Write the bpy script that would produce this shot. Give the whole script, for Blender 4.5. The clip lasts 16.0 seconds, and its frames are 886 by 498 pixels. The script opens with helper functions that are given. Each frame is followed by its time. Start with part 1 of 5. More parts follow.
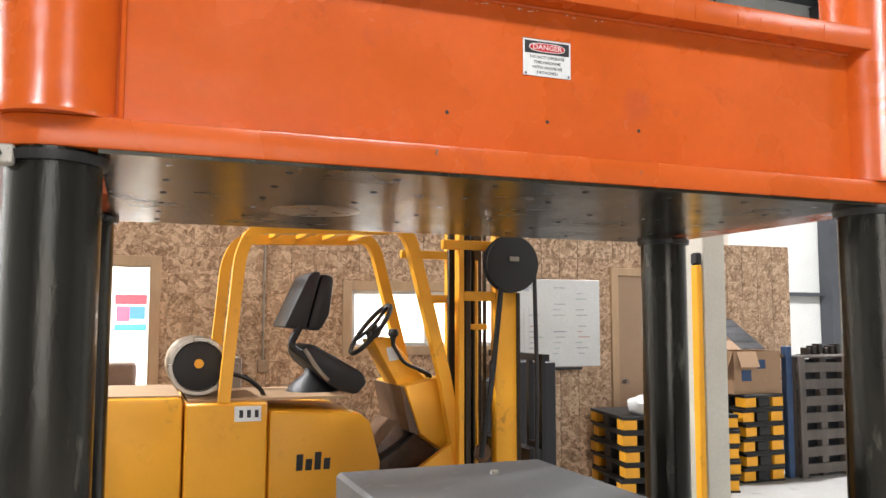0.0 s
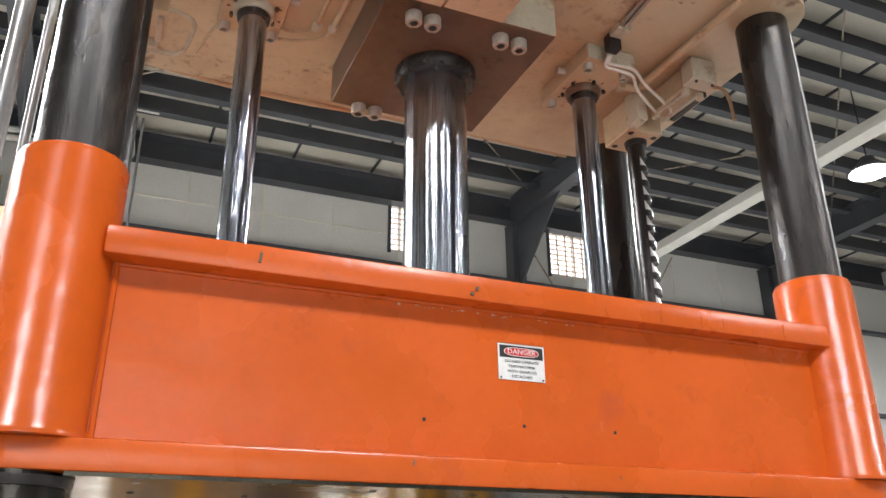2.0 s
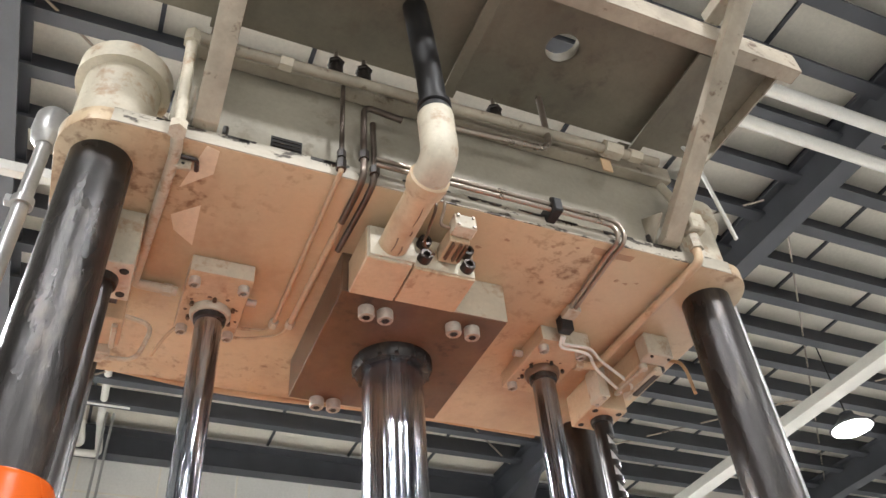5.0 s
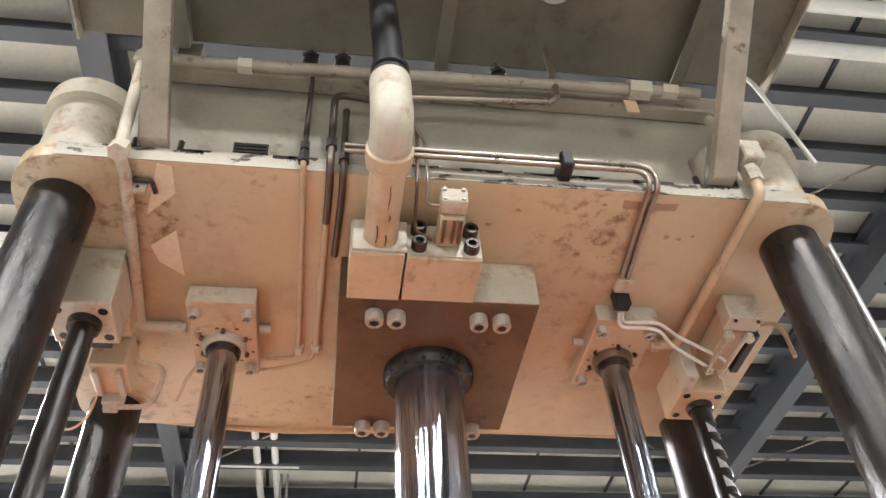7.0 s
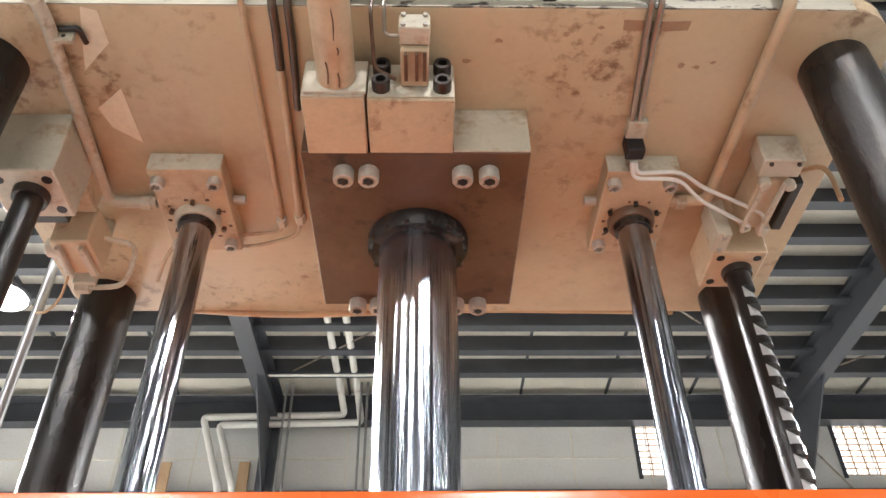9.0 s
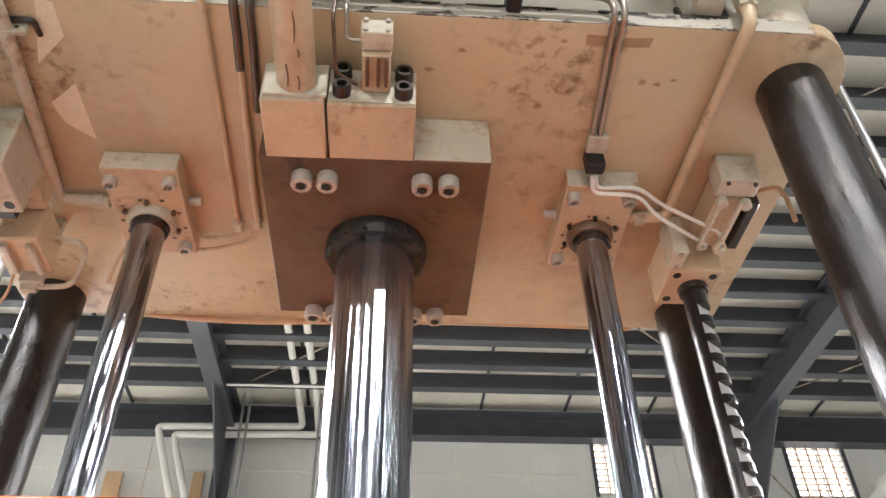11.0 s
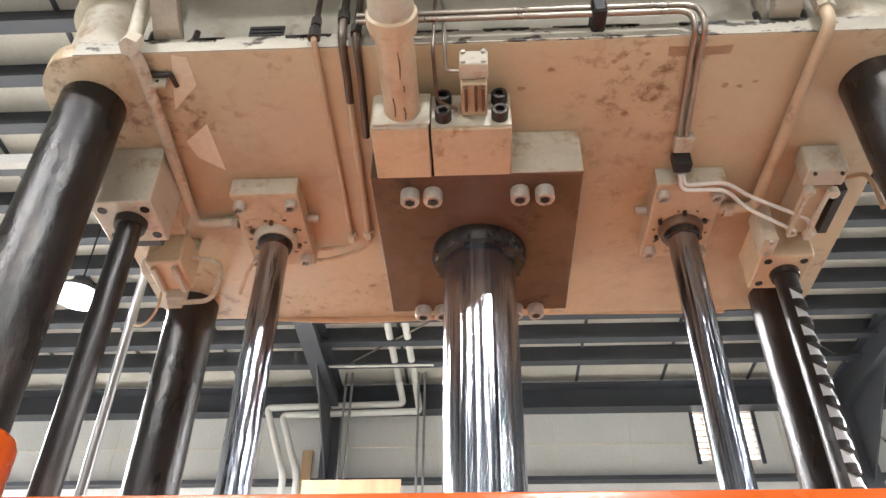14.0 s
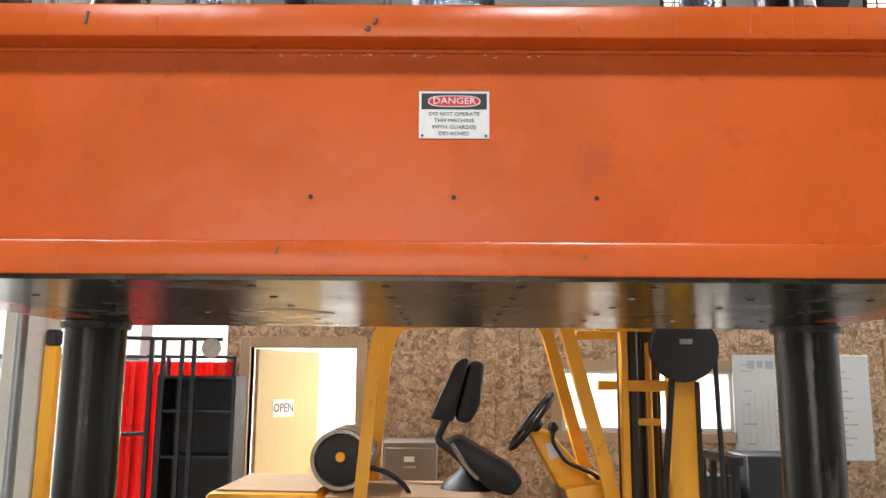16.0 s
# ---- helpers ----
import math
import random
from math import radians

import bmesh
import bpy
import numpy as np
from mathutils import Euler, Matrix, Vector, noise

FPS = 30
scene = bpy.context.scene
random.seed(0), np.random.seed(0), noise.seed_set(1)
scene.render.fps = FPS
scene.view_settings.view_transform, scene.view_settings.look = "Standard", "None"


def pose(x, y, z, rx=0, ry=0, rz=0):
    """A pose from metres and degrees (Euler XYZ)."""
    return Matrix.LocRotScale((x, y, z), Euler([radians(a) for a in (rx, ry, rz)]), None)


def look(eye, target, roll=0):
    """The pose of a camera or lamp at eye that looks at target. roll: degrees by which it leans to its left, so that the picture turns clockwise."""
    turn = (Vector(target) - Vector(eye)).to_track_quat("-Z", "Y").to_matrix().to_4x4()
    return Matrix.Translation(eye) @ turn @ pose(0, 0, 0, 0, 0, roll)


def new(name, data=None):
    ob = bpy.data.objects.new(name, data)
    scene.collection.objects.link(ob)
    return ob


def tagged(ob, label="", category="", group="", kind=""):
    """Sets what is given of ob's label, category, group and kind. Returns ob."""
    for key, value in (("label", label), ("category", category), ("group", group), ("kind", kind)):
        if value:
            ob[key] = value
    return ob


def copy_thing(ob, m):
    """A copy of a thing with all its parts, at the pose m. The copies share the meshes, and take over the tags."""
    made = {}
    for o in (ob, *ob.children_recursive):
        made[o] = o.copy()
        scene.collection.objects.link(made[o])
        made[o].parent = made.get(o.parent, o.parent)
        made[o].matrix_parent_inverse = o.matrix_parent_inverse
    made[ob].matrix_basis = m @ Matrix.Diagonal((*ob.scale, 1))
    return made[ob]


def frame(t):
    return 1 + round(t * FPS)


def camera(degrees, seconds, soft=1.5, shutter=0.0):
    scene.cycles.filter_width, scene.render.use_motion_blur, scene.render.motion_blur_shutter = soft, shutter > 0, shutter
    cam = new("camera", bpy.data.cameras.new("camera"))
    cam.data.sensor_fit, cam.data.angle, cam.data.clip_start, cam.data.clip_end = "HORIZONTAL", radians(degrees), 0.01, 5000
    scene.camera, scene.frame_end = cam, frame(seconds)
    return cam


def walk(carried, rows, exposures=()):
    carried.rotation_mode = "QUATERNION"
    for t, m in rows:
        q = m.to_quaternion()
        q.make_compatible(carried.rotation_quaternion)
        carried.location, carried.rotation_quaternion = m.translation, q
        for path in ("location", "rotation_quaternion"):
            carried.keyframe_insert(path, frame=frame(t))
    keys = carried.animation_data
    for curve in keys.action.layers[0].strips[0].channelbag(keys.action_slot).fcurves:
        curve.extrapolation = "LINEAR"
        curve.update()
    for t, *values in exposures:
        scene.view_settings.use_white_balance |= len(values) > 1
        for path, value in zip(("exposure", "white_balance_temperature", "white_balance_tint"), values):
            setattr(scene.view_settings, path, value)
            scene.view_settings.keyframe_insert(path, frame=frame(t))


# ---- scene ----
cam = camera(57.3, 16.0)
EXPOSURES = [(0.0, -0.4), (0.6, -0.52), (1.5, -0.52), (2.5, -0.32), (3.5, -0.15), (4.5, -0.06), (7.0, 0.02), (12.5, 0.02), (14.0, 0.0), (14.5, 0.06), (15.0, -0.2), (15.5, -0.5), (16.0, -0.65)]
LAMP_POWER, NORTH_POWER, DOOR_POWER, OFFICE_POWER = 570.0, 1850.0, 480.0, 340.0
PATH = [
    (0, (-0.898, -1.673, 1.598), (-0.191, 0.189, 1.768), 0.1),
    (0.5, (-0.904, -1.679, 1.635), (-0.185, 0.155, 1.979), 0.2),
    (1, (-0.914, -1.69, 1.669), (-0.186, 0.105, 2.169), 0.0),
    (1.5, (-0.916, -1.693, 1.697), (-0.184, 0.062, 2.318), -0.2),
    (2, (-0.932, -1.694, 1.719), (-0.202, 0.004, 2.482), -0.5),
    (2.5, (-0.94, -1.705, 1.735), (-0.243, -0.061, 2.636), -1.0),
    (3, (-0.945, -1.724, 1.758), (-0.266, -0.14, 2.773), -1.7),
    (3.5, (-0.941, -1.725, 1.766), (-0.255, -0.197, 2.86), -2.7),
    (4, (-0.939, -1.717, 1.768), (-0.242, -0.259, 2.946), -3.9),
    (4.5, (-0.927, -1.728, 1.764), (-0.23, -0.351, 3.036), -4.5),
    (7, (-0.301, -1.537, 1.849), (-0.046, -0.144, 3.261), -4.2),
    (7.5, (-0.198, -1.426, 1.855), (-0.002, 0.014, 3.228), -3.8),
    (8, (-0.107, -1.33, 1.883), (0.012, 0.156, 3.216), -2.8),
    (8.5, (-0.001, -1.26, 1.902), (0.042, 0.287, 3.168), -0.9),
    (11, (0.043, -1.221, 1.902), (0.17, 0.3, 3.194), -1.2),
    (11.5, (0.031, -1.227, 1.907), (0.225, 0.174, 3.321), -2.5),
    (12, (0.033, -1.248, 1.912), (0.258, 0.11, 3.364), -3.2),
    (12.5, (0.041, -1.272, 1.906), (0.226, 0.116, 3.334), -2.8),
    (13, (0.054, -1.31, 1.898), (0.09, 0.158, 3.255), -1.1),
    (13.5, (0.024, -1.384, 1.89), (-0.041, 0.129, 3.196), -0.4),
    (14, (-0.007, -1.422, 1.856), (-0.09, 0.145, 3.096), 0.6),
    (14.5, (-0.016, -1.411, 1.813), (-0.057, 0.301, 2.846), 0.9),
    (15, (-0.01, -1.437, 1.779), (-0.026, 0.406, 2.556), 0.4),
    (15.5, (-0.005, -1.43, 1.76), (-0.011, 0.499, 2.289), -0.3),
    (16, (-0.012, -1.406, 1.735), (-0.021, 0.567, 2.061), 0.4),
]
walk(cam, [(t, look(eye, target, roll)) for t, eye, target, roll in PATH], EXPOSURES)

# ---- light ----
world = bpy.data.worlds.new("world")
scene.world = world
world.use_nodes = True
nt = world.node_tree
sky = nt.nodes.new("ShaderNodeTexSky")
sky.sky_type = "NISHITA"
sky.sun_disc = False
sky.sun_elevation, sky.sun_rotation = radians(38), radians(200)
nt.links.new(sky.outputs[0], nt.nodes["Background"].inputs[0])
nt.nodes["Background"].inputs[1].default_value = 0.12
sun = new("sun", bpy.data.lights.new("sun", "SUN"))
sun.data.energy, sun.data.angle, sun.data.color = 3.0, radians(0.5), (1.0, 0.95, 0.88)
sun.matrix_world = look((0, -10, 10), (3, 0, 2))


# ---- materials ----
def material(name, color, rough=0.6, metal=0.0, dark=0.75, stain=None, stain_at=0.62, scale=6.0, grain=60.0, bump=0.15,
             rough_var=0.12, coat=0.0, stretch=(1, 1, 1), spread=0.0, stain_soft=0.1, wave=0.0, speck=0.35):
    """A paint, metal or plain surface with broad unevenness, fine grain, and stains of another colour."""
    m = bpy.data.materials.new(name)
    m.use_nodes = True
    t = m.node_tree
    n, l = t.nodes, t.links
    b = n["Principled BSDF"]
    co = n.new("ShaderNodeTexCoord")
    mp = n.new("ShaderNodeMapping")
    mp.inputs["Scale"].default_value = stretch
    l.new(co.outputs["Object"], mp.inputs["Vector"])

    def tex(s, detail, r=0.55):
        x = n.new("ShaderNodeTexNoise")
        x.inputs["Scale"].default_value, x.inputs["Detail"].default_value, x.inputs["Roughness"].default_value = s, detail, r
        l.new(mp.outputs[0], x.inputs["Vector"])
        return x

    def ramp(src, lo, hi, a, c):
        r = n.new("ShaderNodeValToRGB")
        r.color_ramp.elements[0].position, r.color_ramp.elements[1].position = lo, hi
        r.color_ramp.elements[0].color, r.color_ramp.elements[1].color = (*a, 1), (*c, 1)
        l.new(src.outputs[0], r.inputs[0])
        return r

    broad, fine = tex(scale, 4), tex(grain, 6, 0.7)
    c = ramp(broad, 0.3, 0.7, [v * dark for v in color], color)
    mix = n.new("ShaderNodeMixRGB")
    mix.blend_type = "MULTIPLY"
    mix.inputs[0].default_value = speck
    g = ramp(fine, 0.3, 0.7, (0.6, 0.6, 0.6), (1, 1, 1))
    l.new(c.outputs[0], mix.inputs[1])
    l.new(g.outputs[0], mix.inputs[2])
    out = mix.outputs[0]
    if stain:
        s = ramp(tex(scale * 2.3, 8, 0.65), stain_at, stain_at + stain_soft, (0, 0, 0), (1, 1, 1))
        m2 = n.new("ShaderNodeMixRGB")
        l.new(s.outputs[0], m2.inputs[0])
        l.new(out, m2.inputs[1])
        m2.inputs[2].default_value = (*stain, 1)
        out = m2.outputs[0]
    if spread:
        info = n.new("ShaderNodeObjectInfo")
        hsv = n.new("ShaderNodeHueSaturation")
        mr = n.new("ShaderNodeMapRange")
        mr.inputs["To Min"].default_value, mr.inputs["To Max"].default_value = 1 - spread, 1 + spread
        l.new(info.outputs["Random"], mr.inputs[0])
        l.new(mr.outputs[0], hsv.inputs["Value"])
        l.new(out, hsv.inputs["Color"])
        out = hsv.outputs[0]
    l.new(out, b.inputs["Base Color"])
    rr = n.new("ShaderNodeMapRange")
    rr.inputs["To Min"].default_value, rr.inputs["To Max"].default_value = max(0.02, rough - rough_var), min(1, rough + rough_var)
    l.new(broad.outputs[0], rr.inputs[0])
    l.new(rr.outputs[0], b.inputs["Roughness"])
    b.inputs["Metallic"].default_value = metal
    b.inputs["Coat Weight"].default_value = coat
    b.inputs["Coat Roughness"].default_value = 0.15
    if bump:
        bp = n.new("ShaderNodeBump")
        bp.inputs["Strength"].default_value, bp.inputs["Distance"].default_value = bump, 0.004
        l.new(fine.outputs[0], bp.inputs["Height"])
        if wave:
            bw = n.new("ShaderNodeBump")
            bw.inputs["Strength"].default_value, bw.inputs["Distance"].default_value = wave, 0.02
            l.new(broad.outputs[0], bw.inputs["Height"])
            l.new(bw.outputs[0], bp.inputs["Normal"])
        l.new(bp.outputs[0], b.inputs["Normal"])
    return m


def soil(m, color, fine=26.0, broad=1.6, at=0.5, amount=0.85, seed=0.0):
    """Adds splashed and wiped dirt to a paint: small spots and smears that gather in a few places."""
    n, l = m.node_tree.nodes, m.node_tree.links
    base = n["Principled BSDF"].inputs["Base Color"]
    source = base.links[0].from_socket
    co, mp = n.new("ShaderNodeTexCoord"), n.new("ShaderNodeMapping")
    mp.inputs["Location"].default_value = (seed, seed * 0.7, seed * 1.3)
    l.new(co.outputs["Object"], mp.inputs["Vector"])
    masks = []
    for size, lo, hi, detail in ((fine, 0.52, 0.66, 6.0), (broad, at, at + 0.14, 3.0), (broad * 3.1, 0.46, 0.75, 8.0)):
        t, r = n.new("ShaderNodeTexNoise"), n.new("ShaderNodeMapRange")
        t.inputs["Scale"].default_value, t.inputs["Detail"].default_value, t.inputs["Roughness"].default_value = size, detail, 0.62
        r.inputs["From Min"].default_value, r.inputs["From Max"].default_value = lo, hi
        l.new(mp.outputs[0], t.inputs["Vector"])
        l.new(t.outputs[0], r.inputs[0])
        masks.append(r)
    spots, film, total = (n.new("ShaderNodeMath") for _ in range(3))
    spots.operation, film.operation, total.operation = "MULTIPLY", "MULTIPLY", "MULTIPLY_ADD"
    l.new(masks[0].outputs[0], spots.inputs[0])
    l.new(masks[1].outputs[0], spots.inputs[1])
    l.new(masks[2].outputs[0], film.inputs[0])
    l.new(masks[1].outputs[0], film.inputs[1])
    l.new(film.outputs[0], total.inputs[0])
    total.inputs[1].default_value = 0.45
    l.new(spots.outputs[0], total.inputs[2])
    scaled, mix = n.new("ShaderNodeMath"), n.new("ShaderNodeMixRGB")
    scaled.operation, scaled.use_clamp = "MULTIPLY", True
    scaled.inputs[1].default_value = amount
    l.new(total.outputs[0], scaled.inputs[0])
    l.new(scaled.outputs[0], mix.inputs[0])
    l.new(source, mix.inputs[1])
    mix.inputs[2].default_value = (*color, 1)
    l.new(mix.outputs[0], base)


def glow(name, color, strength):
    m = bpy.data.materials.new(name)
    m.use_nodes = True
    b = m.node_tree.nodes["Principled BSDF"]
    b.inputs["Base Color"].default_value = (*color, 1)
    b.inputs["Emission Color"].default_value = (*color, 1)
    b.inputs["Emission Strength"].default_value = strength
    return m


ORANGE = material("orange_paint", (0.67, 0.113, 0.012), 0.27, dark=0.8, stain=(0.50, 0.085, 0.02), stain_at=0.6, scale=2.6, grain=35, bump=0.10, rough_var=0.18, wave=0.45, speck=0.22)
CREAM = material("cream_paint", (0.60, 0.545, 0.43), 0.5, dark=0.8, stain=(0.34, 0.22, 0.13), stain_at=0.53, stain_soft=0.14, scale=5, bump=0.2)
# Cream paint with the slide's orange bounce light mixed into its colour.
BOUNCECREAM = material("cream_with_orange_bounce", (0.63, 0.48, 0.315), 0.42, dark=0.74, stain=(0.36, 0.22, 0.13), stain_at=0.54, stain_soft=0.22, scale=1.9, bump=0.08)
# Oil-dirt brown that also carries bounce and shade in its colour.
BROWN = material("oil_and_shade_brown", (0.17, 0.10, 0.06), 0.36, dark=0.5, stain=(0.07, 0.035, 0.02), stain_at=0.48, stain_soft=0.25, scale=3, bump=0.12)
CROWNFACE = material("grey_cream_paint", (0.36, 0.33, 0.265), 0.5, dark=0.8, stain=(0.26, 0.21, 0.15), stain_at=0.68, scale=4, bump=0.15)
EDGE = material("chipped_edge_paint", (0.50, 0.455, 0.37), 0.5, stain=(0.055, 0.045, 0.036), stain_at=0.55, stain_soft=0.05, scale=7, stretch=(0.6, 1, 1.6))
DIRTYCREAM = material("dirty_cream_paint", (0.44, 0.385, 0.30), 0.5, dark=0.62, stain=(0.13, 0.09, 0.06), stain_at=0.6, stain_soft=0.08, scale=7, bump=0.25)
# Same tint for the crown underside: bounce light held in the base colour.
PLATE = material("plate_cream_with_bounce", (0.60, 0.465, 0.30), 0.42, dark=0.8, stain=(0.30, 0.175, 0.10), stain_at=0.5, stain_soft=0.3, scale=0.85, grain=45, bump=0.08, speck=0.2)
DECKPAINT = material("stained_deck_paint", (0.215, 0.19, 0.14), 0.55, dark=0.6, stain=(0.11, 0.085, 0.055), stain_at=0.56, stain_soft=0.2, scale=2.5)
GRIME = material("black_oil_grime", (0.03, 0.024, 0.02), 0.35, dark=0.6, stain=(0.12, 0.07, 0.04), stain_at=0.6, scale=18, bump=0.3)
GREYGREEN = material("grey_green_paint", (0.23, 0.22, 0.165), 0.55, dark=0.75, stain=(0.14, 0.11, 0.07), stain_at=0.68, scale=4)
CHROME = material("chrome", (0.46, 0.50, 0.56), 0.06, 1.0, dark=0.7, scale=30, grain=105, bump=0.5, rough_var=0.03, stretch=(1, 1, 0.004))
STREAKED = material("oil_streaked_chrome", (0.56, 0.60, 0.66), 0.06, 1.0, dark=0.65, stain=(0.06, 0.055, 0.05), stain_at=0.61, stain_soft=0.06, scale=34, grain=70, bump=0.5, rough_var=0.03, stretch=(1, 1, 0.06))
OILED = material("oiled_black_steel", (0.036, 0.032, 0.030), 0.30, 0.35, dark=0.45, stain=(0.10, 0.082, 0.066), stain_at=0.55, stain_soft=0.2, scale=5, grain=42, bump=0.7, rough_var=0.24, stretch=(1, 1, 0.3))
WORN = material("worn_column_steel", (0.045, 0.040, 0.032), 0.15, 0.55, dark=0.4, stain=(0.15, 0.14, 0.115), stain_at=0.6, stain_soft=0.12, scale=6, grain=30, bump=0.35, rough_var=0.12, stretch=(1, 1, 0.22))
STEEL = material("greasy_steel", (0.06, 0.052, 0.034), 0.24, 0.6, dark=0.4, stain=(0.02, 0.017, 0.012), stain_at=0.52, scale=5, bump=0.08)
TUBE = material("steel_tube", (0.42, 0.36, 0.30), 0.3, 0.8, dark=0.7, scale=12, bump=0.05)
BLACK = material("black_rubber", (0.010, 0.010, 0.011), 0.5, dark=0.7, scale=8)
BOLT = material("bolt_steel", (0.55, 0.50, 0.43), 0.45, 0.3, dark=0.7, stain=(0.08, 0.06, 0.05), scale=14)
DARKBOLT = material("dark_bolt", (0.06, 0.05, 0.045), 0.35, 0.6, scale=14)
FRAMEGREY = material("dark_grey_steel_paint", (0.070, 0.075, 0.088), 0.5, dark=0.7, scale=2, bump=0.05)
LINER = material("white_roof_liner", (0.78, 0.745, 0.65), 0.7, dark=0.85, scale=1.2, grain=20)
BLOCKWALL = material("white_block_paint", (0.74, 0.74, 0.71), 0.7, dark=0.88, scale=0.8, grain=25)
YELLOW = material("yellow_paint", (0.92, 0.43, 0.022), 0.42, dark=0.88, stain=(0.50, 0.26, 0.06), stain_at=0.72, scale=2.5, bump=0.06, speck=0.1)
CONCRETE = material("concrete", (0.36, 0.35, 0.33), 0.6, dark=0.75, stain=(0.16, 0.15, 0.14), scale=1.5, grain=30)
PINE = material("pine_trim", (0.62, 0.42, 0.25), 0.6, dark=0.8, scale=6, stretch=(1, 1, 0.15))
WHITE = material("white_plastic", (0.82, 0.82, 0.80), 0.4, dark=0.94, scale=3, bump=0.02)
WHITEPIPE = material("white_pipe_paint", (0.76, 0.75, 0.70), 0.45, dark=0.9, scale=5)
DOORTAN = material("tan_door", (0.50, 0.33, 0.21), 0.5, dark=0.9, scale=2)
SKYGLOW = glow("daylight", (0.95, 0.97, 1.0), 3.0)
LAMPGLOW = glow("lamp_glow", (1.0, 0.97, 0.9), 14.0)


soil(PLATE, (0.17, 0.085, 0.04), 24.0, 1.7, 0.50, 0.75, 3.1)
soil(BOUNCECREAM, (0.20, 0.10, 0.05), 30.0, 4.0, 0.52, 0.8, 1.7)
soil(CROWNFACE, (0.12, 0.09, 0.06), 20.0, 2.2, 0.52, 0.6, 5.3)
soil(CREAM, (0.22, 0.15, 0.09), 34.0, 4.0, 0.52, 0.7, 2.2)
soil(BROWN, (0.03, 0.018, 0.012), 18.0, 3.0, 0.46, 0.8, 6.4)
soil(ORANGE, (0.30, 0.05, 0.012), 40.0, 3.0, 0.57, 0.5, 8.8)
soil(DECKPAINT, (0.07, 0.055, 0.04), 14.0, 2.5, 0.5, 0.6, 4.1)
soil(YELLOW, (0.30, 0.14, 0.03), 30.0, 3.5, 0.55, 0.6, 7.9)
ORANGE.node_tree.nodes["Principled BSDF"].inputs["Specular IOR Level"].default_value = 0.42

# ground and honed rods: the turning marks spread reflections along the rod
for honed, spread_along in ((CHROME, 0.13), (STREAKED, 0.13)):
    nodes, links = honed.node_tree.nodes, honed.node_tree.links
    shine = nodes["Principled BSDF"]
    for link in list(shine.inputs["Roughness"].links):
        links.remove(link)
    shine.inputs["Roughness"].default_value = spread_along
    for relief in [x for x in nodes if x.type == "BUMP"]:
        relief.inputs["Strength"].default_value, relief.inputs["Distance"].default_value = 0.55, 0.006
        relief.inputs["Height"].links[0].from_node.inputs["Detail"].default_value = 1.0
    shine.inputs["Anisotropic"].default_value = 1.0
    shine.inputs["Anisotropic Rotation"].default_value = 0.25
    around = nodes.new("ShaderNodeTangent")
    around.direction_type, around.axis = "RADIAL", "Z"
    links.new(around.outputs[0], shine.inputs["Tangent"])


# ---- building helpers ----
def box(x0, x1, y0, y1, z0, z1, bevel=0.0, bm=None, seg=1):
    own = bm or bmesh.new()
    r = bmesh.ops.create_cube(own, size=1.0)
    bmesh.ops.scale(own, vec=(x1 - x0, y1 - y0, z1 - z0), verts=r["verts"])
    bmesh.ops.translate(own, vec=((x0 + x1) / 2, (y0 + y1) / 2, (z0 + z1) / 2), verts=r["verts"])
    if bevel:
        edges = list({e for v in r["verts"] for e in v.link_edges})
        bmesh.ops.bevel(own, geom=edges, offset=bevel, segments=seg, affect="EDGES", profile=0.5)
    return own


def ring_frame(d):
    d = d.normalized()
    up = Vector((0, 0, 1)) if abs(d.z) < 0.9 else Vector((1, 0, 0))
    a = d.cross(up).normalized()
    return a, d.cross(a).normalized()


def lathe(p0, axis, profile, seg=32, bm=None, caps=True):
    """Turns a profile of (distance along the axis, radius) round an axis from p0."""
    own = bm or bmesh.new()
    p0, axis = Vector(p0), Vector(axis).normalized()
    a, b = ring_frame(axis)
    rings = []
    for s, r in profile:
        rings.append([own.verts.new(p0 + axis * s + (a * math.cos(2 * math.pi * k / seg) + b * math.sin(2 * math.pi * k / seg)) * r) for k in range(seg)])
    for u, v in zip(rings, rings[1:]):
        for k in range(seg):
            own.faces.new((u[k], u[(k + 1) % seg], v[(k + 1) % seg], v[k]))
    if caps:
        own.faces.new(list(reversed(rings[0])))
        own.faces.new(rings[-1])
    bmesh.ops.recalc_face_normals(own, faces=own.faces)
    return own


def rod(p0, p1, r, seg=24, bevel=0.0, bm=None):
    p0, p1 = Vector(p0), Vector(p1)
    n = (p1 - p0).length
    prof = [(0, r), (n, r)] if not bevel else [(0, r - bevel), (bevel, r), (n - bevel, r), (n, r - bevel)]
    return lathe(p0, p1 - p0, prof, seg, bm)


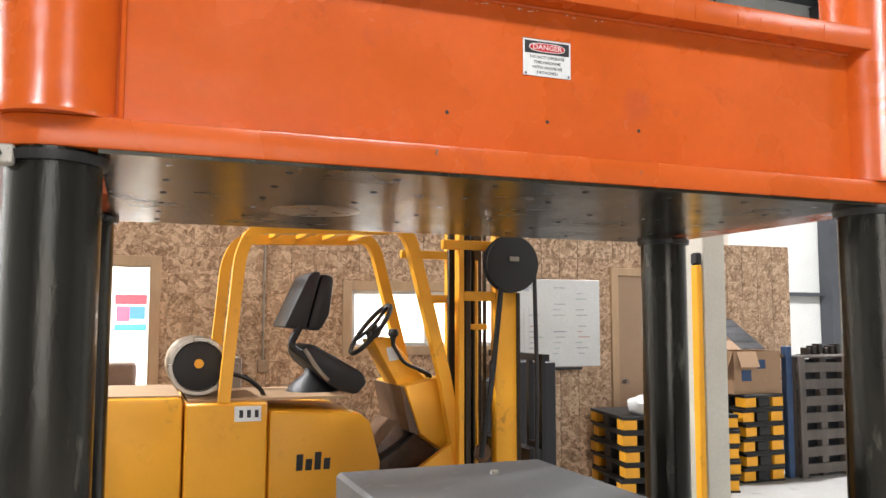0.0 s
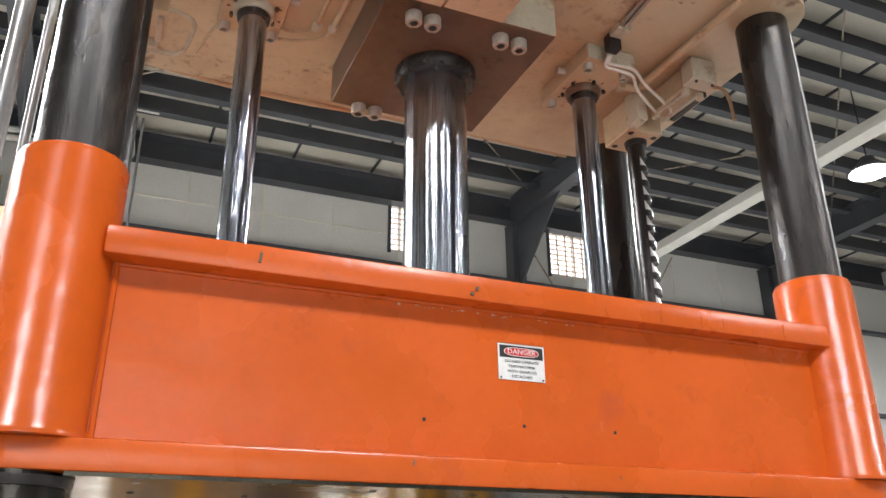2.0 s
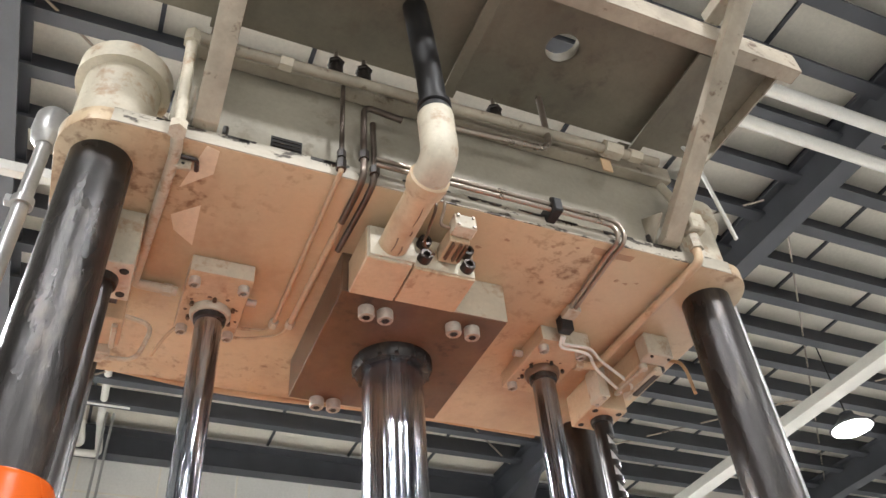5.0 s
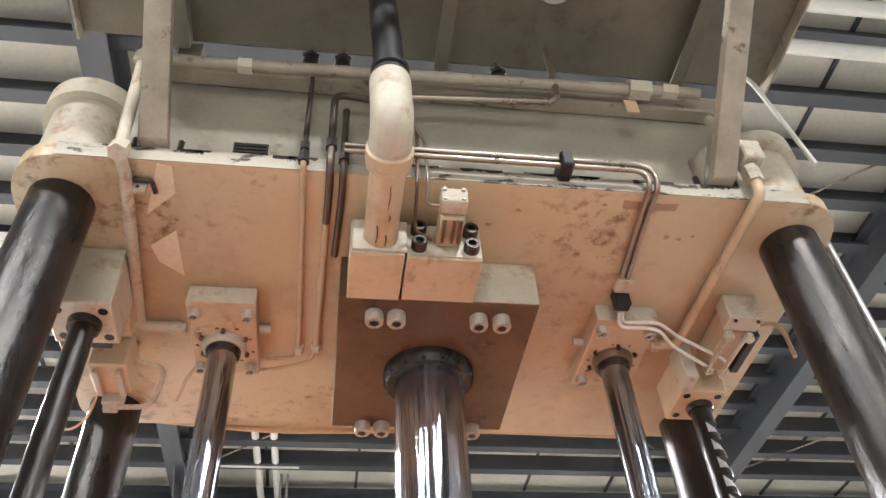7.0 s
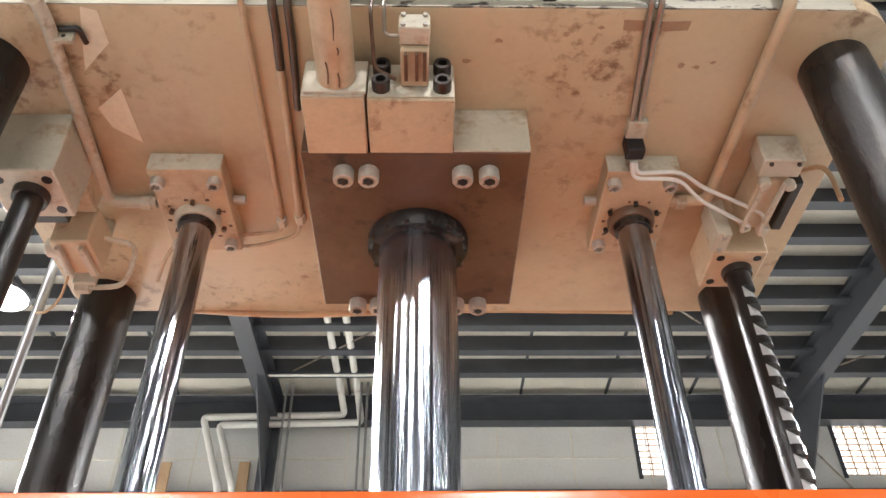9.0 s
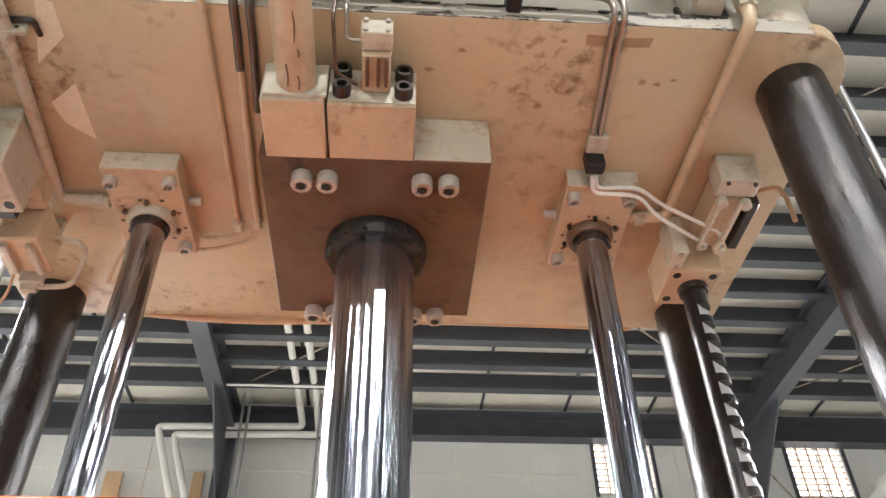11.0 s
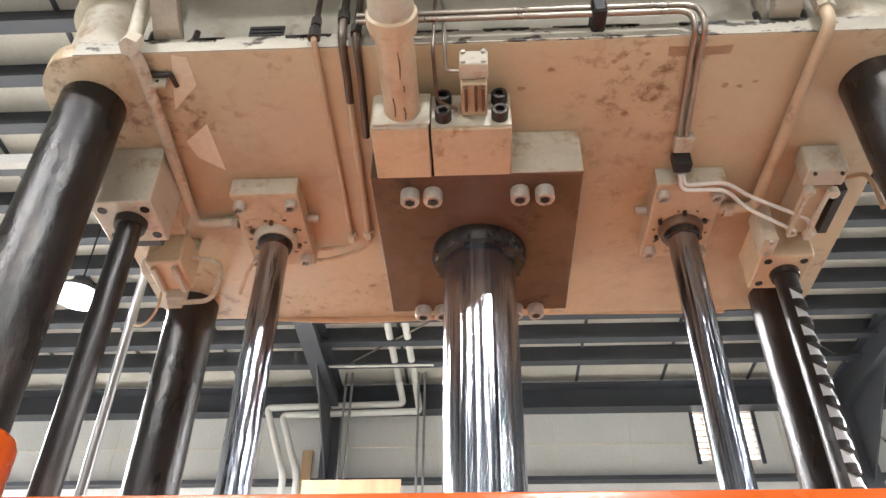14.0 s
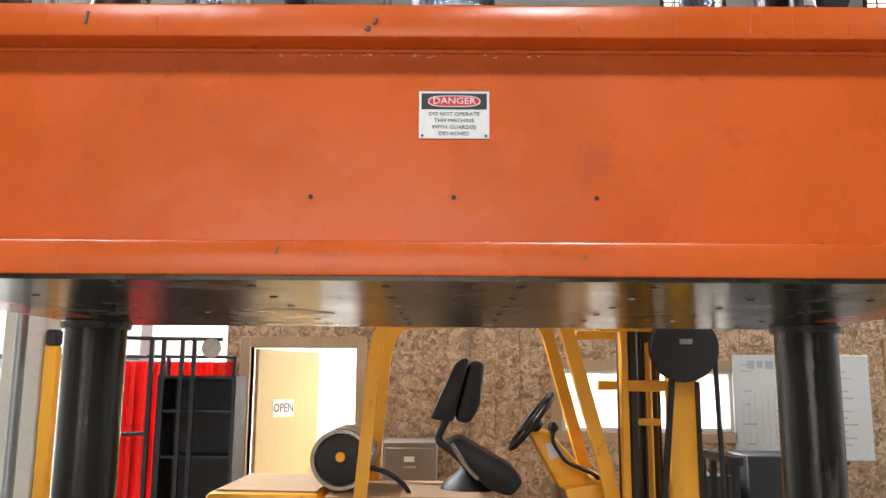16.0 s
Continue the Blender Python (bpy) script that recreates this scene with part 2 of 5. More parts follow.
def tube(points, r, turn=0.03, seg=12, bm=None, phase=0.0):
    """A pipe along a line of points, with rounded bends."""
    own = bm or bmesh.new()
    pts = [Vector(p) for p in points]
    line = [pts[0]]
    for a, b, c in zip(pts, pts[1:], pts[2:]):
        t = min(turn, (b - a).length * 0.48, (c - b).length * 0.48)
        s, e = b + (a - b).normalized() * t, b + (c - b).normalized() * t
        for k in range(6):
            u = k / 5
            line.append(s * (1 - u) ** 2 + b * 2 * u * (1 - u) + e * u * u)
    line.append(pts[-1])
    a, _ = ring_frame(line[1] - line[0])
    rings = []
    for i, p in enumerate(line):
        d = (line[min(i + 1, len(line) - 1)] - line[max(i - 1, 0)]).normalized()
        a = (a - d * a.dot(d)).normalized()
        b = d.cross(a)
        rings.append([own.verts.new(p + (a * math.cos(2 * math.pi * k / seg + phase) + b * math.sin(2 * math.pi * k / seg + phase)) * r) for k in range(seg)])
    for u, v in zip(rings, rings[1:]):
        for k in range(seg):
            own.faces.new((u[k], u[(k + 1) % seg], v[(k + 1) % seg], v[k]))
    own.faces.new(list(reversed(rings[0])))
    own.faces.new(rings[-1])
    bmesh.ops.recalc_face_normals(own, faces=own.faces)
    return own


def square_bar(points, half, turn=0.05):
    """A square steel section along a line of points."""
    return tube(points, half * 1.4142, turn, 4, phase=math.pi / 4)


def prism(outline, axis, lo, hi, bevel=0.0, bm=None):
    """A flat outline of pairs drawn out along an axis ('x': pairs are y, z; 'y': x, z; 'z': x, y)."""
    own = bm or bmesh.new()
    def at(u, v, w):
        return {"x": (w, u, v), "y": (u, w, v), "z": (u, v, w)}[axis]
    lower = [own.verts.new(at(u, v, lo)) for u, v in outline]
    upper = [own.verts.new(at(u, v, hi)) for u, v in outline]
    faces = [own.faces.new(lower), own.faces.new(upper)]
    k = len(outline)
    for i in range(k):
        faces.append(own.faces.new((lower[i], lower[(i + 1) % k], upper[(i + 1) % k], upper[i])))
    bmesh.ops.recalc_face_normals(own, faces=faces)
    if bevel:
        bmesh.ops.bevel(own, geom=list({e for f in faces for e in f.edges}), offset=bevel, segments=2, affect="EDGES", profile=0.5)
    return own


def smooth(bm, angle=40):
    for f in bm.faces:
        f.smooth = True
    for e in bm.edges:
        if len(e.link_faces) == 2 and e.calc_face_angle(0) > radians(angle):
            e.smooth = False
    return bm


def mesh_of(name, bm, mat):
    me = bpy.data.meshes.new(name)
    smooth(bm).to_mesh(me)
    bm.free()
    me.materials.append(mat)
    return me


def thing(name, label, category, at=(0, 0, 0), group=""):
    ob = new(name)
    ob.location = at
    ob["base"] = list(at)
    return tagged(ob, label, category, group)


def hang(ob, parent):
    ob.parent = parent
    base = parent.get("base")
    if base is not None:
        ob.matrix_parent_inverse = Matrix.Translation([-v for v in base])


def part(name, bm, mat, parent, label=""):
    ob = new(name, mesh_of(name, bm, mat))
    hang(ob, parent)
    return tagged(ob, label)


def piece(name, me, parent, m, label=""):
    """One more piece of a shared mesh under a thing, at the pose m."""
    ob = new(name, me)
    hang(ob, parent)
    ob.matrix_basis = m
    return tagged(ob, label)


def single(name, bm, mat, label, category, group="", kind=""):
    return tagged(new(name, mesh_of(name, bm, mat)), label, category, group, kind)


def structure(name, bm, mat, label, category):
    return single(name, bm, mat, label, category, kind="structure")


# ---- the hall ----
EAVE, NORTH, ROOF = 8.25, 11.0, 8.75
structure("floor", box(-12, 16, -14, 11.3, -0.2, 0), CONCRETE, "worn grey concrete workshop floor", "floor")
wn = box(-12, 3.5, NORTH, 11.3, 0, ROOF + 0.2)
for x0, x1 in ((4.45, 6.8), (7.75, 16)):
    box(x0, x1, NORTH, 11.3, 0, ROOF + 0.2, bm=wn)
for x0, x1 in ((3.5, 4.45), (6.8, 7.75)):
    box(x0, x1, NORTH, 11.3, 0, 7.25, bm=wn)
    box(x0, x1, NORTH, 11.3, 8.2, ROOF + 0.2, bm=wn)
structure("wall_north", wn, BLOCKWALL, "white painted panel wall of the high workshop hall", "wall")
structure("wall_east", box(16, 16.3, -14, 11.3, 0, ROOF + 0.2), BLOCKWALL, "white painted panel wall of the workshop hall", "wall")
structure("wall_west", box(-12.3, -12, -14, 11.3, 0, ROOF + 0.2), BLOCKWALL, "white painted panel wall of the workshop hall", "wall")
ws = box(-12, -5.5, -14.3, -14, 0, ROOF + 0.2)
box(1.5, 16, -14.3, -14, 0, ROOF + 0.2, bm=ws)
box(-5.5, 1.5, -14.3, -14, 5.2, ROOF + 0.2, bm=ws)
structure("wall_south", ws, BLOCKWALL, "white panel wall with an assumed, unseen open vehicle doorway", "wall")
structure("ground", box(-200, 200, -200, 200, -0.5, -0.22), CONCRETE, "grey yard round the hall", "ground")
structure("ceiling", box(-12, 16, -14, 11.3, ROOF, ROOF + 0.15), LINER, "off-white insulated roof liner", "ceiling")
for x in (-9.6, -2.45, 5.95, 12.2):
    bm = box(x - 0.13, x + 0.13, -14, NORTH, ROOF - 0.72, ROOF - 0.69)
    box(x - 0.13, x + 0.13, -14, NORTH, ROOF - 0.24, ROOF - 0.21, bm=bm)
    box(x - 0.012, x + 0.012, -14, NORTH, ROOF - 0.7, ROOF - 0.22, bm=bm)
    single("rafter", bm, FRAMEGREY, "dark grey painted steel roof rafter", "beam", "roof rafters", "structure")
    bm = box(x - 0.13, x + 0.13, NORTH - 0.32, NORTH - 0.02, 0, ROOF - 0.7)
    prism([(NORTH - 0.3, ROOF - 2.0), (NORTH - 0.3, ROOF - 0.7), (NORTH - 1.9, ROOF - 0.7)], "x", x - 0.012, x + 0.012, bm=bm)
    single("steel_column", bm, FRAMEGREY, "dark grey steel frame column against the wall", "column", "hall columns", "structure")
y = -13.2
while y < 10.4:
    bm = box(-12, 16, y - 0.012, y + 0.012, ROOF - 0.33, ROOF)
    box(-12, 16, y - 0.13, y + 0.012, ROOF - 0.342, ROOF - 0.329, bm=bm)
    box(-12, 16, y - 0.142, y - 0.13, ROOF - 0.342, ROOF - 0.30, bm=bm)
    single("purlin", bm, FRAMEGREY, "dark grey cold-formed steel roof purlin", "beam", "roof purlins", "structure")
    y += 0.66
bm = box(-12, 16, NORTH - 0.03, NORTH - 0.003, EAVE - 0.14, EAVE + 0.32)
box(-12, 16, NORTH - 0.25, NORTH - 0.03, EAVE - 0.14, EAVE - 0.125, bm=bm)
box(-12, 16, NORTH - 0.25, NORTH - 0.03, EAVE + 0.305, EAVE + 0.32, bm=bm)
single("eave_beam", bm, FRAMEGREY, "dark grey steel eave beam along the wall", "beam", kind="structure")
for z in (2.05, 5.0, 6.9):
    single("wall_girt", box(-12, 16, NORTH - 0.16, NORTH - 0.003, z, z + 0.07), FRAMEGREY, "dark steel girt along the white wall", "beam", "wall girts", "structure")

# high bay lamps
def high_bay(x, y, z):
    ob = thing("high_bay_lamp", "round high bay lamp with a bright lens hanging from the roof", "lamp", (x, y, z), "high bay lamps")
    part("housing", lathe((x, y, z + 0.02), (0, 0, 1), [(0, 0.30), (0.02, 0.31), (0.08, 0.22), (0.2, 0.1), (0.24, 0.1)]), FRAMEGREY, ob)
    part("lens", lathe((x, y, z - 0.02), (0, 0, 1), [(0, 0.2), (0.04, 0.28)]), LAMPGLOW, ob, "glowing white lens")
    part("cord", rod((x, y, z + 0.25), (x, y, ROOF), 0.01, 8), BLACK, ob)
    la = new("lamp_light", bpy.data.lights.new("lamp_light", "AREA"))
    la.data.shape, la.data.size, la.data.energy, la.data.color = "DISK", 0.55, NORTH_POWER if y > 0 else LAMP_POWER, (0.98, 0.98, 1.0)
    la.location = (x, y, z - 0.04)
# Two known lamps, one inferred from shadows, three unseen ones added for brightness.
for x, y in ((-4.57, 5.96), (8.8, 5.4), (-9.0, 7.5), (-4.0, -4.6), (1.3, -5.2), (9.5, -4.5)):
    high_bay(x, y, 7.1)
# Frontal area lamp added in an unseen doorway, assumed from streaks on the columns.
door_light = new("doorway_daylight", bpy.data.lights.new("doorway_daylight", "AREA"))
door_light.data.shape, door_light.data.size, door_light.data.size_y, door_light.data.energy = "RECTANGLE", 6.8, 5.0, DOOR_POWER
door_light.matrix_world = look((-2.0, -14.1, 2.6), (-2.0, 0, 2.6))

# ---- office partition of chipboard ----
WALL = 5.615
osb = bmesh.new()
for x0, x1, z0, z1 in ((-1.9, -1.69, 0, 3.2), (-1.69, -0.78, 2.03, 3.2), (-0.78, 0.97, 0, 3.2), (0.97, 2.45, 0, 1.33), (0.97, 2.45, 1.87, 3.2), (2.45, 3.82, 0, 3.2), (3.82, 4.73, 2.05, 3.2), (4.73, 6.13, 0, 3.2)):
    box(x0, x1, WALL + 0.012, WALL + 0.14, z0, z1 if x0 < 4.7 else 2.42, bm=osb)
OSB = material("chipboard", (0.52, 0.34, 0.20), 0.7, dark=0.5, scale=14, grain=70, bump=0.3, spread=0.08)
structure("wall_office", osb, OSB, "office partition clad in brown chipboard panels", "wall")

# ---- the press ----
CX, YF, YR, YC = 1.05, 0.035, 1.005, 0.52
press_base = thing("press_bed", "heavy grey lower bed of the hydraulic press", "press", (0, YC, 0))
part("bed_body", box(-1.2, 1.2, -0.1, 1.14, 0, 0.62, 0.02), GREYGREEN, press_base)
part("bolster_plate", box(-0.9, 0.9, -0.06, 1.1, 0.62, 0.72, 0.006), STEEL, press_base)
cols = thing("press_columns", "four tall oily black steel press columns", "column", (0, YC, 0.5))
for x in (-CX, CX):
    for y in (YF, YR):
        column = part("column", rod((x, y, 2.2), (x, y, 3.9), 0.087, 48), OILED, cols)
        part("worn_length", rod((x, y, 0.6), (x, y, 2.199), 0.087, 48), WORN, column, "bare worn lower length, shiny with oil")
slide = thing("press_slide", "orange painted moving slide beam of a hydraulic press", "press slide", (0, YC, 1.9))
part("front_web", box(-0.95, 0.95, 0.0, 0.03, 1.95, 2.36), ORANGE, slide)
part("rear_web", box(-0.95, 0.95, 1.01, 1.04, 1.95, 2.36), ORANGE, slide)
part("top_flange", box(-0.965, 0.985, -0.055, 1.095, 2.337, 2.40, 0.006, seg=2), ORANGE, slide)
R = 0.115
outline = []
for cx, cy, a0 in ((CX, YF, -90), (CX, YR, 0), (-CX, YR, 90), (-CX, YF, 180)):
    for k in range(9):
        a = radians(a0 + k * 90 / 8)
        outline.append((cx + R * math.cos(a), cy + (0.0 + 0.09) * math.sin(a)))
part("bottom_flange", prism(outline, "z", 1.912, 1.972, 0.005), ORANGE, slide)
part("platen", box(-0.97, 0.97, -0.05, 1.09, 1.904, 1.912), STEEL, slide, "greasy bare steel underside with tapped holes")
for x in (-CX, CX):
    for y in (YF, YR):
        part("sleeve", lathe((x, y, 1.972), (0, 0, 1), [(0, 0.119), (0.012, 0.119), (0.02, 0.113), (0.575, 0.113), (0.585, 0.108), (0.585, 0.088)], 48), ORANGE, slide)
sign = thing("danger_sign", "small white danger sign with a red and black heading", "sign", (0, 0, 2.2))
part("sign_plate", box(-0.0635, 0.0635, -0.0025, -0.0003, 2.168, 2.2565, 0.0006), WHITE, sign)

crown = thing("hydraulic_press_unit", "cream painted fixed upper head of the hydraulic press", "press", (0, YC, 3.54))
U = 3.54
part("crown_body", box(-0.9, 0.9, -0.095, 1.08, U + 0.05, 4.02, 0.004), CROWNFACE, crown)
part("top_rail", box(-0.9, 0.9, -0.15, -0.0955, 3.95, 4.02, 0.006), DIRTYCREAM, crown)
out = []
for cx, cy, a0 in ((CX, YF, -90), (CX, YR, 0), (-CX, YR, 90), (-CX, YF, 180)):
    for k in range(9):
        a = radians(a0 + k * 90 / 8)
        out.append((cx + 0.125 * math.cos(a), cy + (0.165 if cy == YF else 0.1) * math.sin(a)))
part("bottom_plate", prism(out, "z", U, U + 0.055, 0.003), PLATE, crown, "bottom plate, cream tinted with painted-in orange bounce light")
part("chipped_edge", box(-1.04, 1.04, -0.134, -0.1302, U + 0.002, U + 0.054), EDGE, crown, "chipped pale edge of the bottom plate")
for x in (-CX, CX):
    for y in (YF, YR):
        part("column_nut", lathe((x, y, U + 0.055), (0, 0, 1), [(0, 0.125), (0.02, 0.13), (0.02, 0.112), (0.27, 0.112), (0.27, 0.14), (0.34, 0.14), (0.34, 0.09), (0.40, 0.08)], 40), CREAM, crown)
ram = thing("ram_block", "block holding the main ram, brown from oil stains and painted-in bounce light", "press", (0, YC, 3.38))
# Brown here joins real oil staining with orange bounce put into the colour.
part("block", box(-0.293, 0.287, 0.183, 0.84, 3.38, 3.54, 0.003), BROWN, ram)
part("ram", rod((0, 0.53, 2.4), (0, 0.53, 3.38), 0.107, 64), CHROME, ram, "polished chrome ram")
part("gland_ring", lathe((0, 0.53, 3.335), (0, 0, 1), [(0, 0.112), (0, 0.130), (0.02, 0.142), (0.045, 0.142)], 48), OILED, ram)

# ---- details of the slide ----
for x in (-0.254, 0.0, 0.254):
    part("tapped_hole", lathe((x, -0.0012, 2.06), (0, 1, 0), [(0, 0.0045), (0.004, 0.0035)], 12), BLACK, slide)
part("weld_bead", rod((-0.935, -0.002, 1.975), (-0.935, -0.002, 2.335), 0.006, 8), ORANGE, slide)
part("weld_bead", rod((0.955, -0.002, 1.975), (0.955, -0.002, 2.335), 0.006, 8), ORANGE, slide)
part("weld_bead", rod((-0.94, -0.001, 2.334), (0.96, -0.001, 2.334), 0.006, 8), ORANGE, slide)
part("weld_bead", rod((-0.95, -0.002, 1.974), (0.96, -0.002, 1.974), 0.007, 8), ORANGE, slide)
chips = material("chipped_primer", (0.16, 0.13, 0.09), 0.6)
for x, z, w, h in ((-0.142, 2.366, 0.008, 0.010), (-0.155, 2.352, 0.010, 0.008), (-0.655, 2.37, 0.006, 0.024), (-0.30, 1.955, 0.004, 0.012), (0.22, 1.945, 0.003, 0.008)):
    part("paint_chip", rod((x, -0.0555, z - h / 2), (x + 0.003, -0.0555, z + h / 2), w / 2, 7), chips, slide, "bare chip in the paint")
hole_mesh = mesh_of("tapped_hole", lathe((0, 0, 0), (0, 0, 1), [(0, 0.008), (0.003, 0.009)], 10), BLACK)
ring_mesh = mesh_of("thread_insert", lathe((0, 0, 0), (0, 0, 1), [(0, 0.007), (0.004, 0.008)], 10), CHROME)
for i, x in enumerate((-0.84, -0.6, -0.36, -0.12, 0.12, 0.36, 0.6, 0.84)):
    for j in range(6):
        piece("tapped_hole", ring_mesh if (i * 5 + j * 3) % 7 == 0 else hole_mesh, slide, Matrix.Translation((x, 0.03 + 0.19 * j, 1.9025)))
part("cast_recess", lathe((-0.42, 0.62, 1.9015), (0, 0, 1), [(0, 0.10), (0.002, 0.13)], 28), TUBE, slide)
for x in (-CX, CX):
    for y in (YF, YR):
        part("lower_collar", lathe((x, y, 1.886), (0, 0, 1), [(0, 0.088), (0, 0.097), (0.015, 0.10), (0.018, 0.10)], 40), OILED, slide)
        part("wiper_ring", lathe((x, y, 2.553), (0, 0, 1), [(0, 0.109), (0.006, 0.108), (0.012, 0.097), (0.012, 0.088)], 40), ORANGE, slide)
for sx in (-1, 1):
    b = thing("column_bracket", "small steel bracket bolted below the slide", "bracket", (sx * 1.14, -0.02, 1.87))
    part("bracket_plate", box(sx * 1.14 - 0.03, sx * 1.14 + 0.03, -0.045, 0.0, 1.875, 1.912, 0.004), BOLT, b)
    part("bolt", rod((sx * 1.14, -0.045, 1.893), (sx * 1.14, -0.06, 1.893), 0.011, 6), DARKBOLT, b)

# sign face: heading band, oval, lettering
SIGNRED = material("sign_red", (0.60, 0.02, 0.03), 0.4, dark=0.95)
SIGNBLACK = material("sign_black", (0.02, 0.02, 0.022), 0.4)
part("heading_band", box(-0.059, 0.059, -0.0032, -0.0026, 2.2225, 2.2525), SIGNBLACK, sign)
part("rim", box(-0.0645, 0.0645, -0.0024, -0.0002, 2.2565, 2.258), TUBE, sign)
ov = bmesh.new()
for scale_, y0, y1, keep in ((1.0, -0.0037, -0.0033, "w"),):
    prism([(0.0475 * math.copysign(abs(math.cos(a)) ** 0.6, math.cos(a)), 2.2375 + 0.0108 * math.copysign(abs(math.sin(a)) ** 0.8, math.sin(a))) for a in [2 * math.pi * k / 36 for k in range(36)]], "y", y0, y1, bm=ov)
part("oval_rim", ov, WHITE, sign)
part("oval", prism([(0.0455 * math.copysign(abs(math.cos(a)) ** 0.6, math.cos(a)), 2.2375 + 0.0092 * math.copysign(abs(math.sin(a)) ** 0.8, math.sin(a))) for a in [2 * math.pi * k / 36 for k in range(36)]], "y", -0.0042, -0.0038), SIGNRED, sign)


def lettering(text, size, x, y, z, mat, parent, turn=(90, 0, 0), align="CENTER", stretch=1.0):
    cu = bpy.data.curves.new("lettering", "FONT")
    cu.body, cu.size, cu.align_x, cu.align_y, cu.extrude, cu.resolution_u = text, size, align, "CENTER", 0.0004, 2
    ob = new("lettering", cu)
    me = bpy.data.meshes.new_from_object(ob)
    bpy.data.objects.remove(ob)
    me.materials.append(mat)
    o = new("lettering", me)
    hang(o, parent)
    o.matrix_basis = pose(x, y, z, *turn) @ Matrix.Diagonal((stretch, 1, 1, 1))
    return o


lettering("DANGER", 0.0172, 0, -0.0046, 2.2375, WHITE, sign, stretch=1.12)
for i, row in enumerate(("DO NOT OPERATE", "THIS MACHINE", "WITH GUARD(S)", "DETACHED")):
    lettering(row, 0.0098, 0, -0.003, 2.2135 - 0.0122 * i, SIGNBLACK, sign, stretch=1.1)
for x in (-0.057, 0.057):
    part("rivet", rod((x, -0.004, 2.173), (x, -0.002, 2.173), 0.0025, 10), DARKBOLT, sign)

# ---- details below the crown ----
def cap_screw(r, h, mat):
    bm = lathe((0, 0, 0), (0, 0, -1), [(0, r), (h * 0.85, r), (h, r * 0.9), (h, r * 0.55), (h * 0.5, r * 0.5)], 20)
    return mesh_of("socket_bolt", bm, mat)


big, small, dark = cap_screw(0.027, 0.036, BOLT), cap_screw(0.019, 0.026, BOLT), cap_screw(0.022, 0.03, DARKBOLT)
socket = mesh_of("socket", lathe((0, 0, -0.037), (0, 0, -1), [(0, 0.013), (0.001, 0.012)], 6), BLACK)
for x in (-0.189, -0.125, 0.116, 0.184):
    for y in (0.251, 0.825):
        b = piece("socket_bolt", big, ram, Matrix.Translation((x, y, 3.38)), "cream painted socket bolt")
        piece("socket", socket, b, Matrix.Translation((0, 0, 0)), "dark hexagon socket")
for k in range(14):
    a = 2 * math.pi * k / 14
    piece("ring_bolt", mesh_of("ring_bolt", rod((0, 0, 0), (0, 0, -0.008), 0.008, 8), DARKBOLT) if k == 0 else ring_bolt, ram, Matrix.Translation((0.133 * math.cos(a), 0.53 + 0.133 * math.sin(a), 3.345)))
    if k == 0:
        ring_bolt = bpy.data.meshes["ring_bolt"]
# Thin sheet in plain cream, so the front lacks the underside's bounce tint.
part("front_face", box(0.092, 0.2865, 0.1795, 0.1829, 3.383, 3.538), CREAM, ram, "cream front sheet, free of the underside's bounce tint")
for x, s in ((-0.64, -1), (0.625, 1)):
    g = thing("side_cylinder", "side cylinder flange, salmon from painted-in bounce light, with a chrome rod", "cylinder", (x, 0.54, 3.47), "side cylinders")
    part("flange", box(x - 0.102, x + 0.102, 0.345, 0.69, 3.475, 3.54, 0.003), BOUNCECREAM, g)
    # Untinted cream sheet; the flange behind carries the bounce colour.
    part("front_face", box(x - 0.1, x + 0.1, 0.3425, 0.3448, 3.477, 3.538), CREAM, g, "cream front sheet, free of the underside's bounce tint")
    part("collar", lathe((x, 0.545, 3.447), (0, 0, 1), [(0, 0.05), (0, 0.062), (0.012, 0.068), (0.03, 0.068)], 32), BROWN if s > 0 else CREAM, g, "greasy gland collar")
    for k in range(6):
        a = 2 * math.pi * (k + 0.5) / 6
        part("gland_screw", rod((x + 0.078 * math.cos(a), 0.545 + 0.078 * math.sin(a), 3.475), (x + 0.078 * math.cos(a), 0.545 + 0.078 * math.sin(a), 3.462), 0.007, 8), GRIME if s > 0 else BROWN, g)
    part("wiper", lathe((x, 0.545, 3.425), (0, 0, 1), [(0, 0.047), (0.004, 0.052), (0.022, 0.055)], 32), OILED, g)
    part("rod", rod((x, 0.545, 2.4), (x, 0.545, 3.47), 0.045, 40), STREAKED if s < 0 else CHROME, g, "chrome rod streaked with oil")
    part("joint_line", lathe((x, 0.545, 2.56), (0, 0, 1), [(0, 0.0455), (0.002, 0.0455)], 40), OILED, g)
    for bx in (-0.078, 0.078):
        for by in (0.385, 0.65):
            piece("socket_bolt", small, g, Matrix.Translation((x + bx, by, 3.475)))
    part("port_fitting", rod((x + s * -0.105, 0.5, 3.51), (x + s * -0.14, 0.5, 3.51), 0.014, 10), BOLT, g)

# main oil inlet with its elbow and hose
inlet = thing("oil_inlet", "cream painted oil inlet pipe with an elbow and black hose", "pipe", (-0.19, -0.2, 3.4))
part("inlet_block", box(-0.272, -0.124, 0.0, 0.182, 3.372, 3.5, 0.004), BOUNCECREAM, inlet)
# Plain cream sheet over the bounce-tinted block.
part("block_face", box(-0.27, -0.126, -0.003, -0.0004, 3.374, 3.498), CREAM, inlet, "pale cream front sheet without the bounce tint")
# The pipe's salmon is light from below, put into the colour.
part("pipe", rod((-0.19, -0.003, 3.432), (-0.19, -0.29, 3.428), 0.046, 32), BOUNCECREAM, inlet)
